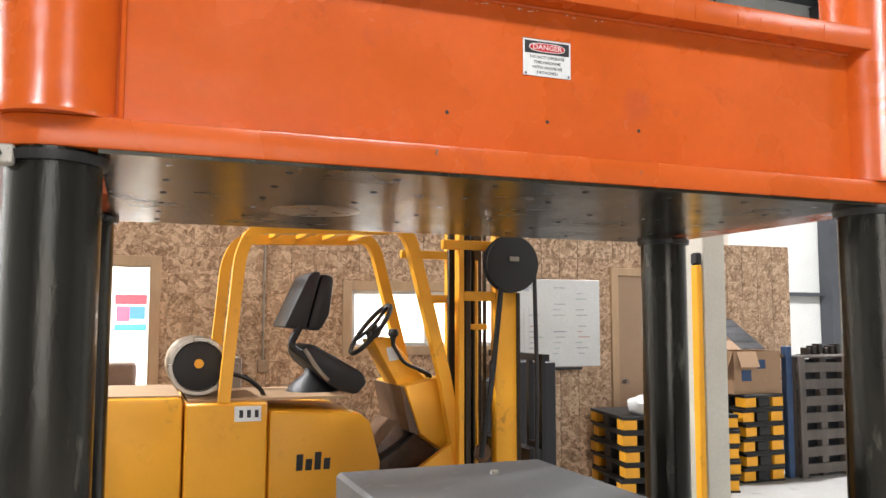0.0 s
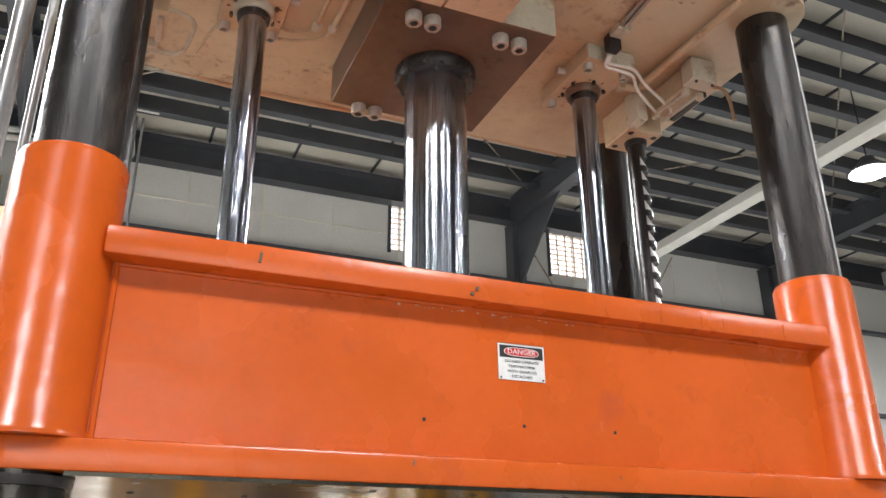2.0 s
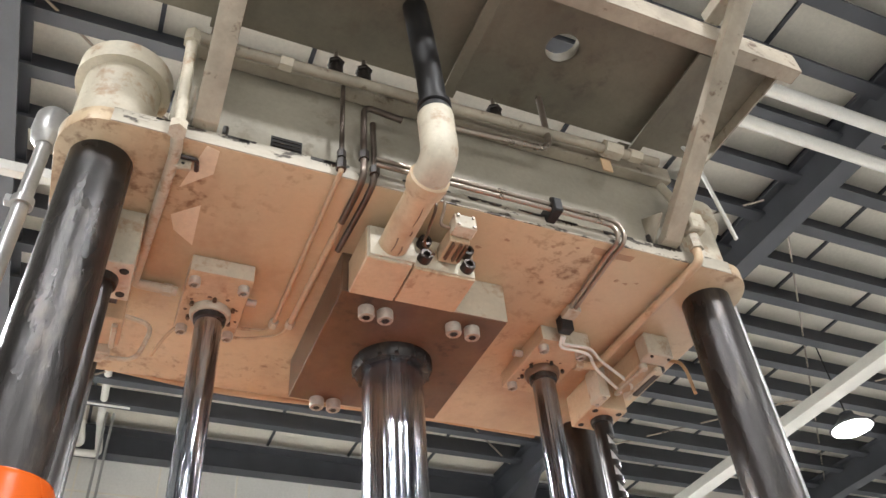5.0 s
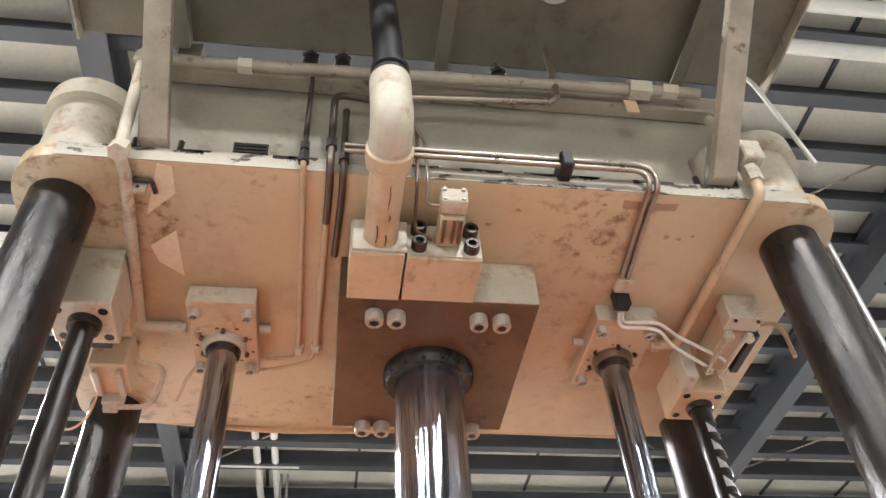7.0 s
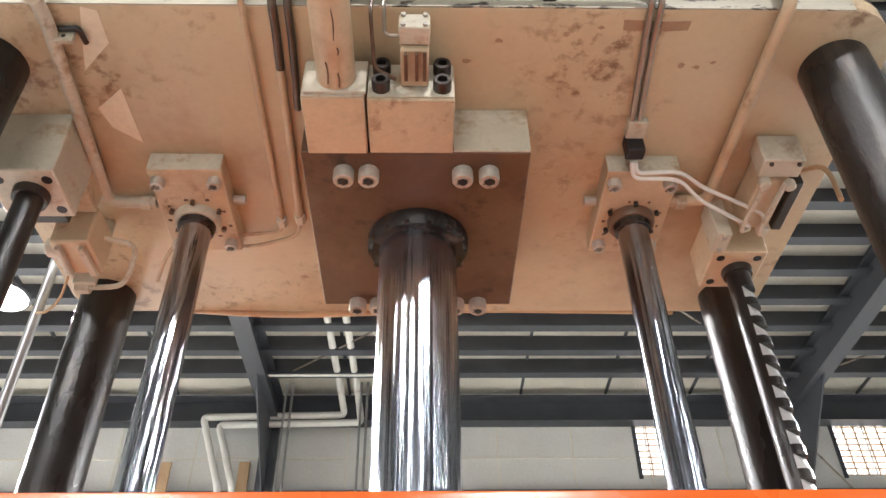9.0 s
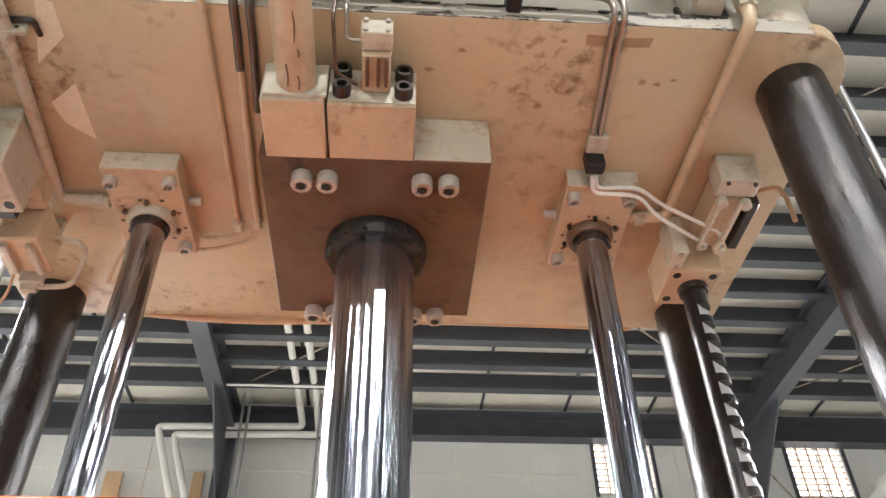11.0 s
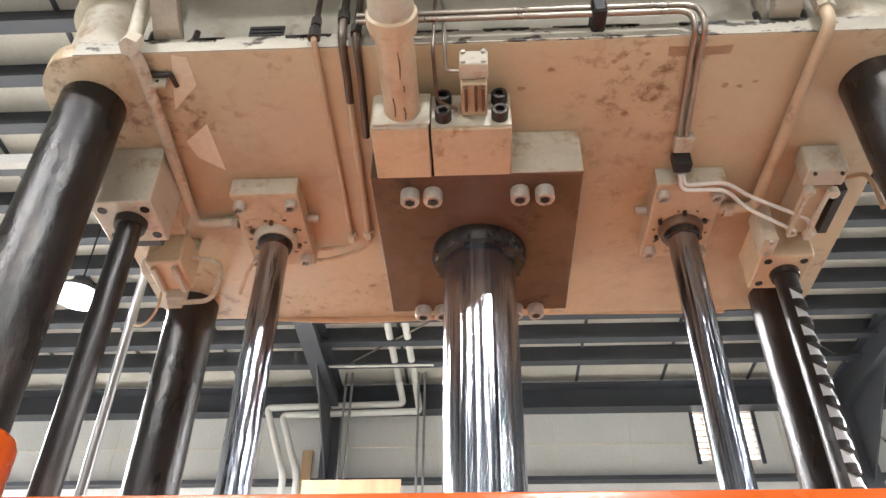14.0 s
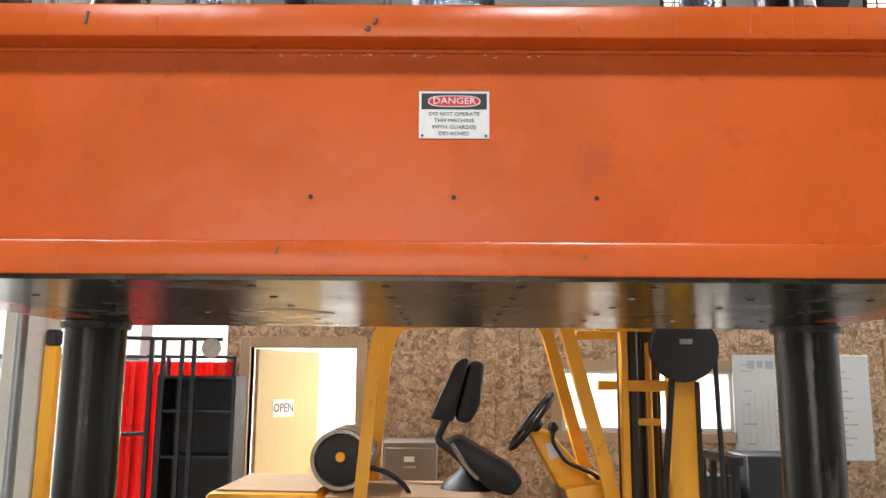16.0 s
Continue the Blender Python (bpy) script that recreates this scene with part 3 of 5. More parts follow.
part("pipe_flange", box(-0.266, -0.118, -0.012, -0.003, 3.380, 3.494, 0.002), CREAM, inlet, "pale square flange")
for x, y0, y1 in ((-0.182, -0.24, -0.15), (-0.176, -0.13, -0.11), (-0.205, -0.09, -0.03), (-0.18, -0.06, -0.02)):
    part("oil_drip", tube([(x, y0, 3.3855), (x + 0.003, (y0 + y1) / 2, 3.385), (x, y1, 3.3862)], 0.002, 0.01, 6), BROWN, inlet, "dark run of oil")
part("collar", lathe((-0.19, -0.262, 3.428), (0, -1, 0.02), [(0, 0.046), (0.0, 0.056), (0.02, 0.06), (0.05, 0.06), (0.055, 0.052)], 32), BOUNCECREAM, inlet)
part("elbow", tube([(-0.19, -0.30, 3.428), (-0.19, -0.39, 3.432), (-0.195, -0.39, 3.60)], 0.053, 0.085, 24), CREAM, inlet)
part("hose", tube([(-0.195, -0.39, 3.62), (-0.205, -0.39, 3.85), (-0.23, -0.36, 4.32)], 0.041, 0.1, 20), BLACK, inlet, "black rubber hose")
for z in (3.60, 3.635):
    part("hose_clamp", lathe((-0.195, -0.39, z), (0, 0, 1), [(0, 0.045), (0.003, 0.05), (0.02, 0.05), (0.023, 0.045)], 28), BLACK, inlet)

valve = thing("valve_block", "valve block, salmon from painted-in bounce light, with dark socket bolts and a pilot valve", "valve", (0, 0.08, 3.4))
part("body", box(-0.118, 0.09, 0.01, 0.182, 3.376, 3.505, 0.003), BOUNCECREAM, valve)
# Front in untinted cream; the body's colour includes bounce light.
part("face_plate", box(-0.116, 0.088, 0.0065, 0.0096, 3.385, 3.503), CREAM, valve, "cream front sheet, free of the underside's bounce tint")
for x in (-0.085, 0.06):
    for z in (3.415, 3.475):
        piece("socket_bolt", dark, valve, pose(x, 0.007, z, -90, 0, 0))
pv = part("pilot_valve", box(-0.038, 0.028, -0.10, 0.006, 3.42, 3.475, 0.004), BOUNCECREAM, valve)
part("end_cap", box(-0.041, 0.031, -0.15, -0.102, 3.435, 3.488, 0.003), CREAM, pv, "cream end cap with screws")
for x in (-0.03, 0.02):
    for z in (3.444, 3.48):
        part("screw", rod((x, -0.15, z), (x, -0.156, z), 0.006, 8), BOLT, pv)
for x in (-0.025, 0.0, 0.018):
    part("fin", box(x - 0.004, x + 0.004, -0.095, -0.02, 3.408, 3.42), BROWN, pv)
part("pilot_tube", tube([(-0.04, -0.11, 3.46), (-0.075, -0.11, 3.46), (-0.075, -0.16, 3.5), (-0.08, -0.17, 3.66), (-0.13, -0.2, 3.72)], 0.005, 0.02, 8), TUBE, valve)
part("pilot_tube", tube([(-0.05, 0.0, 3.44), (-0.1, -0.03, 3.44), (-0.105, -0.16, 3.48), (-0.1, -0.17, 3.7)], 0.005, 0.02, 8), BROWN, valve)

# tubes and pipes on the crown
def run(label, points, r, mat, turn=0.04, fittings=(), group="hydraulic tubes", name="hydraulic_tube", fit_mat=None):
    ob = thing(name, label, "tube", points[0], group)
    part("tube_run", tube(points, r, turn, 12), mat, ob)
    for p, d, rr, n in fittings:
        d = Vector(d).normalized()
        part("fitting", lathe(Vector(p) - d * n / 2, d, [(0, rr), (n, rr)], 6), fit_mat or mat, ob)
    return ob


TS = U - 0.012
RUSTTUBE = material("dark_stained_tube", (0.16, 0.125, 0.10), 0.35, 0.6, dark=0.5, scale=10, bump=0.1)
run("dark steel tube down the crown face", [(-0.405, -0.165, 3.93), (-0.405, -0.165, 3.55)], 0.008, RUSTTUBE, 0.03, [((-0.405, -0.165, 3.6), (0, 0, 1), 0.014, 0.03), ((-0.405, -0.165, 3.555), (0, 0, 1), 0.016, 0.04)], fit_mat=GRIME)
run("painted tube under the crown, tinted salmon as by bounce light", [(-0.405, -0.165, 3.549), (-0.405, -0.165, TS), (-0.405, -0.08, TS), (-0.413, 0.6, TS)], 0.008, BOUNCECREAM, 0.03)
run("dark steel tube down the crown face", [(-0.2, -0.15, 3.86), (-0.335, -0.165, 3.86), (-0.335, -0.165, TS), (-0.335, -0.08, TS), (-0.340, 0.04, TS)], 0.011, RUSTTUBE, 0.04, [((-0.335, -0.165, 3.62), (0, 0, 1), 0.017, 0.035)], fit_mat=GRIME)
run("painted tube under the crown, tinted salmon as by bounce light", [(-0.340, 0.041, TS), (-0.357, 0.6, TS)], 0.011, BOUNCECREAM, 0.04)
run("dark steel tube down the crown face", [(-0.30, -0.15, 3.8), (-0.30, -0.16, TS), (-0.30, -0.06, TS), (-0.312, 0.17, TS)], 0.010, RUSTTUBE, 0.04, [((-0.30, -0.16, 3.57), (0, 0, 1), 0.016, 0.03)], fit_mat=GRIME)
run("paired bright steel tubes bending under the crown edge", [(-0.30, -0.175, 3.585), (0.535, -0.175, 3.585), (0.545, -0.175, TS), (0.548, -0.08, TS), (0.575, 0.27, TS)], 0.008, TUBE, 0.05)
run("paired bright steel tubes bending under the crown edge", [(-0.30, -0.175, 3.61), (0.56, -0.175, 3.61), (0.568, -0.18, TS - 0.004), (0.57, -0.08, TS), (0.595, 0.27, TS)], 0.008, TUBE, 0.05)
cl = thing("tube_clamp", "black clamp holding two steel tubes", "clamp", (0.313, -0.17, 3.58), "tube clamps")
part("clamp_body", box(0.295, 0.331, -0.2, -0.096, 3.565, 3.625, 0.006), BLACK, cl)
part("clamp_screw", rod((0.313, -0.17, 3.625), (0.313, -0.17, 3.645), 0.009, 8), DARKBOLT, cl)
cl = thing("tube_clamp", "black clamp block with a cream pad under the crown", "clamp", (0.585, 0.28, 3.5), "tube clamps")
part("clamp_body", box(0.562, 0.612, 0.26, 0.30, 3.475, 3.54, 0.004), BLACK, cl)
part("pad", box(0.56, 0.614, 0.20, 0.259, 3.515, 3.54, 0.003), CREAM, cl, "cream pad")
run("cream painted pipe under the crown", [(-0.885, -0.19, 3.93), (-0.87, -0.178, 3.6), (-0.868, -0.17, 3.52), (-0.86, -0.10, 3.515), (-0.9, 0.515, 3.515), (-0.76, 0.515, 3.512)], 0.017, CREAM, 0.03, [((-0.868, -0.172, 3.53), (0, 0.3, 1), 0.026, 0.05), ((-0.885, -0.19, 3.92), (0, 0, 1), 0.026, 0.05), ((-0.79, 0.515, 3.512), (1, 0, 0), 0.022, 0.03)], fit_mat=CREAM)
run("cream painted pipe under the crown", [(0.872, -0.175, 3.72), (0.866, -0.175, 3.52), (0.86, -0.10, 3.515), (0.848, 0.5, 3.515), (0.73, 0.505, 3.512)], 0.016, BOUNCECREAM, 0.03, [((0.868, -0.175, 3.60), (0, 0, 1), 0.025, 0.06), ((0.77, 0.505, 3.512), (1, 0, 0), 0.022, 0.03)], fit_mat=CREAM)
part("pipe_bracket", box(-0.868, -0.812, -0.062, -0.05, 3.497, 3.54, 0.002), CREAM, crown)
part("bracket_clip", tube([(-0.862, -0.072, 3.53), (-0.80, -0.072, 3.53), (-0.795, -0.03, 3.53)], 0.007, 0.01, 8), GRIME, crown)
part("bracket_hole", rod((-0.835, -0.0635, 3.515), (-0.835, -0.0615, 3.515), 0.005, 10), BLACK, crown)
run("long cream header pipe across the crown", [(-0.885, -0.19, 3.94), (-0.74, -0.19, 3.925), (0.8, -0.2, 3.965)], 0.019, DIRTYCREAM, 0.04, [((-0.6, -0.19, 3.93), (1, 0, 0), 0.026, 0.04), ((0.6, -0.2, 3.96), (1, 0, 0), 0.034, 0.07), ((0.7, -0.2, 3.965), (1, 0, 0), 0.026, 0.05)], fit_mat=CREAM)
run("bare steel tube beside the header pipe", [(-0.15, -0.17, 3.86), (0.31, -0.19, 3.87), (0.33, -0.2, 3.9), (0.33, -0.2, 4.15)], 0.012, TUBE, 0.05)
part("tag_plate", box(0.535, 0.575, -0.205, -0.200, 3.83, 3.89), PINE, crown, "small orange tag")
part("window_slot", box(-0.605, -0.51, -0.0985, -0.0955, 3.628, 3.685), BLACK, crown, "dark rectangular slot")
for z in (3.64, 3.655, 3.67):
    part("slot_fin", box(-0.6, -0.515, -0.1015, -0.0986, z, z + 0.004), GRIME, crown)
run("white tube bending to the lock valve", [(0.59, 0.3, 3.47), (0.60, 0.34, 3.465), (0.72, 0.335, 3.47), (0.80, 0.40, 3.47), (0.98, 0.47, 3.44), (1.0, 0.5, 3.44)], 0.006, WHITEPIPE, 0.04)
run("white tube bending to the lock valve", [(0.58, 0.3, 3.47), (0.59, 0.35, 3.455), (0.72, 0.35, 3.455), (0.79, 0.43, 3.455), (0.96, 0.52, 3.43)], 0.006, WHITEPIPE, 0.04)
run("thin tube under the crown, tinted salmon as by bounce light", [(-0.413, 0.62, TS), (-0.425, 0.665, TS), (-0.72, 0.655, 3.49), (-0.76, 0.68, 3.45), (-0.795, 0.747, 3.40)], 0.006, BOUNCECREAM, 0.04, [((-0.413, 0.615, TS), (0, 1, 0), 0.017, 0.03)], fit_mat=CREAM)
run("thin tube under the crown, tinted salmon as by bounce light", [(-0.357, 0.6, TS), (-0.37, 0.68, TS), (-0.5, 0.70, 3.5), (-0.60, 0.70, 3.5)], 0.006, BOUNCECREAM, 0.04, [((-0.357, 0.6, TS), (0, 1, 0), 0.017, 0.03)], fit_mat=CREAM)
run("cream tube loop below the lock valve", [(-0.97, 0.55, 3.42), (-0.808, 0.58, 3.406), (-0.84, 0.645, 3.305), (-0.969, 0.647, 3.30)], 0.008, CREAM, 0.04, [((-0.96, 0.647, 3.30), (1, 0, 0), 0.017, 0.04)], fit_mat=CREAM)
run("thin yellow cable hanging from the lock valve", [(-1.0, 0.62, 3.33), (-1.02, 0.66, 3.27), (-1.07, 0.70, 3.25), (-1.12, 0.74, 3.28)], 0.004, PINE, 0.06)

def ratchet_rod(x, y, z0, z1, r, pitch, turn):
    """A round rod with slanted notches cut into one side: a flat shelf above, a slope with a painted-in white
    reflection below.
    """
    bm = bmesh.new()
    aim = Vector((math.cos(radians(turn)), math.sin(radians(turn)), 0))
    seg, levels, z = 32, [(z0, 0.0)], z0 + 0.02
    while z < z1 - 0.09:
        levels += [(z, 0.0), (z + pitch * 0.60, r * 0.5), (z + pitch * 0.62, 0.0)]
        z += pitch
    levels.append((z1, 0.0))
    rings = []
    for h, cutting in levels:
        ring = []
        for k in range(seg):
            a = 2 * math.pi * k / seg
            p = Vector((r * math.cos(a), r * math.sin(a), 0))
            over = p.dot(aim) - (r - cutting)
            if over > 0:
                p -= aim * over
            ring.append(bm.verts.new(p + Vector((x, y, h))))
        rings.append(ring)
    for i, (u, v) in enumerate(zip(rings, rings[1:])):
        slope = levels[i + 1][1] > 0
        for k in range(seg):
            f = bm.faces.new((u[k], u[(k + 1) % seg], v[(k + 1) % seg], v[k]))
            a = 2 * math.pi * (k + 0.5) / seg - radians(turn)
            f.material_index = 1 if slope and math.cos(a) > 0.45 else 0
    bm.faces.new(list(reversed(rings[0])))
    bm.faces.new(rings[-1])
    bmesh.ops.recalc_face_normals(bm, faces=bm.faces)
    me = mesh_of("lock_rod", bm, OILED)
    me.materials.append(BOLTBRIGHT)
    return me


# Pale, barely metallic steel: the hall's white reflection is painted onto the notch slopes.
BOLTBRIGHT = material("pale_notch_reflection", (0.80, 0.80, 0.80), 0.35, 0.35, dark=0.85, scale=20, bump=0.1)
# lock units with their rods
lk = thing("lock_unit", "cream lock block with an oily plain rod", "lock unit", (-0.97, 0.3, 3.4), "lock units")
part("lock_block", box(-1.075, -0.9, 0.2, 0.375, 3.33, 3.54, 0.004), CREAM, lk)
part("lock_foot", box(-1.0, -0.9, 0.376, 0.47, 3.43, 3.54, 0.004), BOUNCECREAM, lk)
part("shim_plate", box(-1.07, -0.93, 0.3755, 0.41, 3.34, 3.43, 0.002), GRIME, lk)
part("lock_valve", box(-1.01, -0.9, 0.475, 0.62, 3.33, 3.46, 0.006), BOUNCECREAM, lk)
for x in (-0.995, -0.93):
    part("valve_bar", box(x, x + 0.018, 0.49, 0.61, 3.312, 3.329, 0.003), CREAM, lk)
part("solenoid", rod((-1.045, 0.55, 3.37), (-1.01, 0.55, 3.37), 0.028, 16, 0.004), CREAM, lk)
part("valve_bracket", box(-0.985, -0.92, 0.62, 0.64, 3.30, 3.54, 0.003), CREAM, lk)
part("rod_seal", lathe((-0.98, 0.285, 3.305), (0, 0, 1), [(0, 0.036), (0, 0.043), (0.02, 0.046), (0.0249, 0.046)], 28), GRIME, lk)
part("lock_rod", rod((-0.98, 0.285, 2.4), (-0.98, 0.285, 3.33), 0.034, 28), OILED, lk)
for x in (-1.045, -0.925):
    for y in (0.235, 0.345):
        part("bolt_hole", lathe((x, y, 3.3285), (0, 0, 1), [(0, 0.013), (0.002, 0.014)], 14), BLACK, lk)
lk = thing("lock_unit", "cream lock valve and block with a notched rod", "lock unit", (0.97, 0.6, 3.4), "lock units")
part("valve_box", box(0.925, 1.038, 0.262, 0.33, 3.44, 3.54, 0.005), CREAM, lk)
part("valve_body", box(0.935, 1.02, 0.335, 0.54, 3.44, 3.535, 0.006), BOUNCECREAM, lk)
for x, z in ((0.945, 3.425), (1.0, 3.425)):
    part("loop_tube", tube([(x, 0.335, z), (x - 0.012, 0.53, z - 0.005), (x + 0.02, 0.535, z + 0.01)], 0.007, 0.02, 8), CREAM, lk)
for x, y in ((0.945, 0.338), (1.015, 0.345), (1.0, 0.535)):
    part("elbow_fitting", lathe((x, y, 3.415), (0, 0, 1), [(0, 0.012), (0.004, 0.016), (0.024, 0.016)], 12), CREAM, lk)
for x in (0.945, 1.02):
    part("box_screw", rod((x, 0.275, 3.44), (x, 0.275, 3.434), 0.006, 8), DARKBOLT, lk)
part("side_plate", box(0.86, 0.905, 0.52, 0.60, 3.40, 3.54, 0.003), CREAM, lk)
for y in (0.532, 0.588):
    part("plate_screw", rod((0.883, y, 3.40), (0.883, y, 3.392), 0.008, 8), BOLT, lk)
part("lock_block", box(0.872, 1.035, 0.601, 0.775, 3.40, 3.54, 0.004), BOUNCECREAM, lk)
part("grip_block", box(1.04, 1.07, 0.36, 0.56, 3.45, 3.50, 0.004), GRIME, lk)
hd = part("lever", tube([(1.06, 0.37, 3.5), (1.095, 0.30, 3.46), (1.092, 0.275, 3.40), (1.069, 0.243, 3.28)], 0.007, 0.03, 8), PINE, lk, "pale yellow lever handle")
part("rod_seal", lathe((0.965, 0.69, 3.378), (0, 0, 1), [(0, 0.036), (0, 0.043), (0.016, 0.046), (0.0215, 0.046)], 28), GRIME, lk)
notched = new("lock_rod", ratchet_rod(0.965, 0.69, 2.4, 3.40, 0.036, 0.066, -52))
hang(notched, lk)
for x in (0.9, 1.01):
    for y in (0.63, 0.745):
        part("bolt_hole", lathe((x, y, 3.3985), (0, 0, 1), [(0, 0.012), (0.002, 0.013)], 14), BLACK, lk)

# tie tubes at the flanks
GREYPIPE = material("grey_pipe", (0.42, 0.42, 0.41), 0.35, 0.5, dark=0.8, scale=6)
for x, y, z0, z1, r, lean in ((1.2, 0.05, 0.0, 4.15, 0.010, 0.0), (-1.252, 0.3, 0.0, 3.82, 0.024, 0.0), (-1.28, 1.02, 0.0, 3.72, 0.017, 0.0)):
    single("guard_pipe", rod((x, y, z0), (x + lean, y, z1), r, 16), GREYPIPE, "slim vertical painted pipe beside the press", "pipe", "flank pipes")
jb = thing("pipe_head", "grey cast junction head on top of a pipe", "junction box", (-1.252, 0.3, 3.82))
part("head_body", lathe((-1.252, 0.3, 3.8205), (0, 0, 1), [(0, 0.03), (0.02, 0.045), (0.06, 0.055), (0.13, 0.055), (0.15, 0.045)], 24), GREYPIPE, jb)
part("side_outlet", rod((-1.20, 0.3, 3.92), (-1.13, 0.3, 3.93), 0.02, 14), GREYPIPE, jb)
part("pipe_clamp", lathe((-1.252, 0.3, 3.55), (0, 0, 1), [(0, 0.025), (0, 0.033), (0.03, 0.033), (0.03, 0.025)], 20), GREYPIPE, jb)
part("clamp_lug", box(-1.30, -1.28, 0.285, 0.315, 3.55, 3.58, 0.003), GREYPIPE, jb)
single("white_rail", box(-11.99, -1.44, 1.77, 1.83, 5.08, 5.15, 0.004), WHITEPIPE, "long white painted rail running out from the side wall", "rail")
run("cable loom hanging below the crown", [(-1.0, 1.1, 3.56), (-0.5, 1.12, 3.53), (0.2, 1.12, 3.56), (0.9, 1.12, 3.55)], 0.012, PINE, 0.2)

# service deck on raked braces
tank = thing("service_deck", "grey-green steel service deck on raked braces above the press", "platform", (0, -0.4, 4.19))
deck = bmesh.new()
DX0, DX1, DY0, DY1, HX, HY, HR = -1.13, 1.12, -0.62, -0.10, 0.33, -0.397, 0.062
circle = [(HX + HR * math.cos(2 * math.pi * k / 32), HY + HR * math.sin(2 * math.pi * k / 32)) for k in range(32)]
square = []
for cx, cy in circle:
    ux, uy = (cx - HX) / HR, (cy - HY) / HR
    g = 0.1 / max(abs(ux), abs(uy))
    square.append((HX + ux * g, HY + uy * g))
for z in (4.19, 4.202):
    inner = [deck.verts.new((a, b, z)) for a, b in circle]
    outer = [deck.verts.new((a, b, z)) for a, b in square]
    for k in range(32):
        deck.faces.new((inner[k], inner[(k + 1) % 32], outer[(k + 1) % 32], outer[k]))
for x0, x1, y0, y1 in ((DX0, HX - 0.1, DY0, DY1), (HX + 0.1, DX1, DY0, DY1), (HX - 0.1, HX + 0.1, DY0, HY - 0.1), (HX - 0.1, HX + 0.1, HY + 0.1, DY1)):
    box(x0, x1, y0, y1, 4.19, 4.202, bm=deck)
bmesh.ops.recalc_face_normals(deck, faces=deck.faces)
part("deck_plate", deck, DECKPAINT, tank, "grey-green steel deck plate with a round hole")
part("hole_collar", lathe((HX, HY, 4.2021), (0, 0, 1), [(0, HR), (0, HR + 0.006), (0.05, HR + 0.006), (0.05, HR), (0, HR)], 32, caps=False), DECKPAINT, tank)
for x, y0 in ((-0.80, DY0), (0.02, DY0), (0.82, DY0)):
    bm = box(x - 0.004, x + 0.004, y0 + 0.04, DY1 - 0.005, 4.13, 4.1895)
    box(x - 0.045, x - 0.0045, y0 + 0.04, DY1 - 0.005, 4.13, 4.138, bm=bm)
    part("deck_rib", bm, DECKPAINT, tank)
bm = box(-1.15, 1.157, -0.66, -0.652, 4.10, 4.202)
box(-1.15, 1.157, -0.6515, -0.60, 4.10, 4.108, bm=bm)
box(-1.15, 1.157, -0.6515, -0.621, 4.194, 4.202, bm=bm)
part("front_channel", bm, DIRTYCREAM, tank)
part("edge_angle", box(DX1 + 0.001, DX1 + 0.008, DY0, DY1, 4.14, 4.205), DIRTYCREAM, tank)
part("edge_angle", box(DX0 - 0.008, DX0 - 0.001, DY0, DY1, 4.14, 4.205), DIRTYCREAM, tank)
for x in (-0.80, 0.79):
    bm = prism([(-0.10, 3.6), (-0.16, 3.6), (-0.98, 4.27), (-0.92, 4.27)], "x", x - 0.035, x + 0.035, 0.003)
    part("raked_brace", bm, DIRTYCREAM, tank, "chipped cream brace")
    part("brace_gusset", prism([(-0.0955, 3.6), (-0.2, 3.69), (-0.0955, 3.75)], "x", x - 0.05, x - 0.042, 0.001), DIRTYCREAM, tank)
    part("brace_foot", box(x - 0.075, x + 0.075, -0.125, -0.098, 3.596, 3.606, 0.002), DIRTYCREAM, tank)
    for dx in (-0.06, 0.06):
        part("foot_bolt", rod((x + dx, -0.112, 3.606), (x + dx, -0.112, 3.65), 0.009, 8), GRIME, tank)
    part("side_arm", box(x - 0.03, x + 0.03, -0.99, -0.6605, 4.205, 4.255, 0.003), DIRTYCREAM, tank)
    part("frame_post", box(x - 0.035, x + 0.035, -0.09, -0.03, 4.02, 4.19), DECKPAINT, tank)
part("front_rail", box(-0.9, 0.9, -1.04, -0.985, 4.22, 4.27, 0.004), DIRTYCREAM, tank)
rv = thing("relief_valve", "cream relief valve on the crown corner", "valve", (0.877, -0.18, 3.66))
part("valve_body", box(0.845, 0.91, -0.215, -0.15, 3.64, 3.72, 0.006), CREAM, rv)
part("valve_neck", rod((0.877, -0.18, 3.72), (0.83, -0.15, 3.9), 0.016, 12), CREAM, rv)
run("slim tube over the crown corner", [(1.0, -0.15, 4.22), (1.06, -0.15, 4.15), (1.15, -0.12, 3.75)], 0.008, WHITEPIPE, 0.03)
for x in (-0.42, -0.32, 0.18):
    lv = thing("shutoff_valve", "small dark shutoff valve on the crown top", "valve", (x, -0.1, 4.02), "crown valves")
    part("valve_body", lathe((x, -0.12, 4.0205), (0, 0, 1), [(0, 0.018), (0.02, 0.018), (0.022, 0.026), (0.06, 0.026), (0.062, 0.02), (0.08, 0.02)], 12), DARKBOLT, lv)
    part("valve_stem", rod((x, -0.12, 4.1005), (x, -0.12, 4.17), 0.008, 8), TUBE, lv)
    part("valve_knob", rod((x, -0.12, 4.1005), (x, -0.12, 4.115), 0.03, 6, 0.003), DARKBOLT, lv)
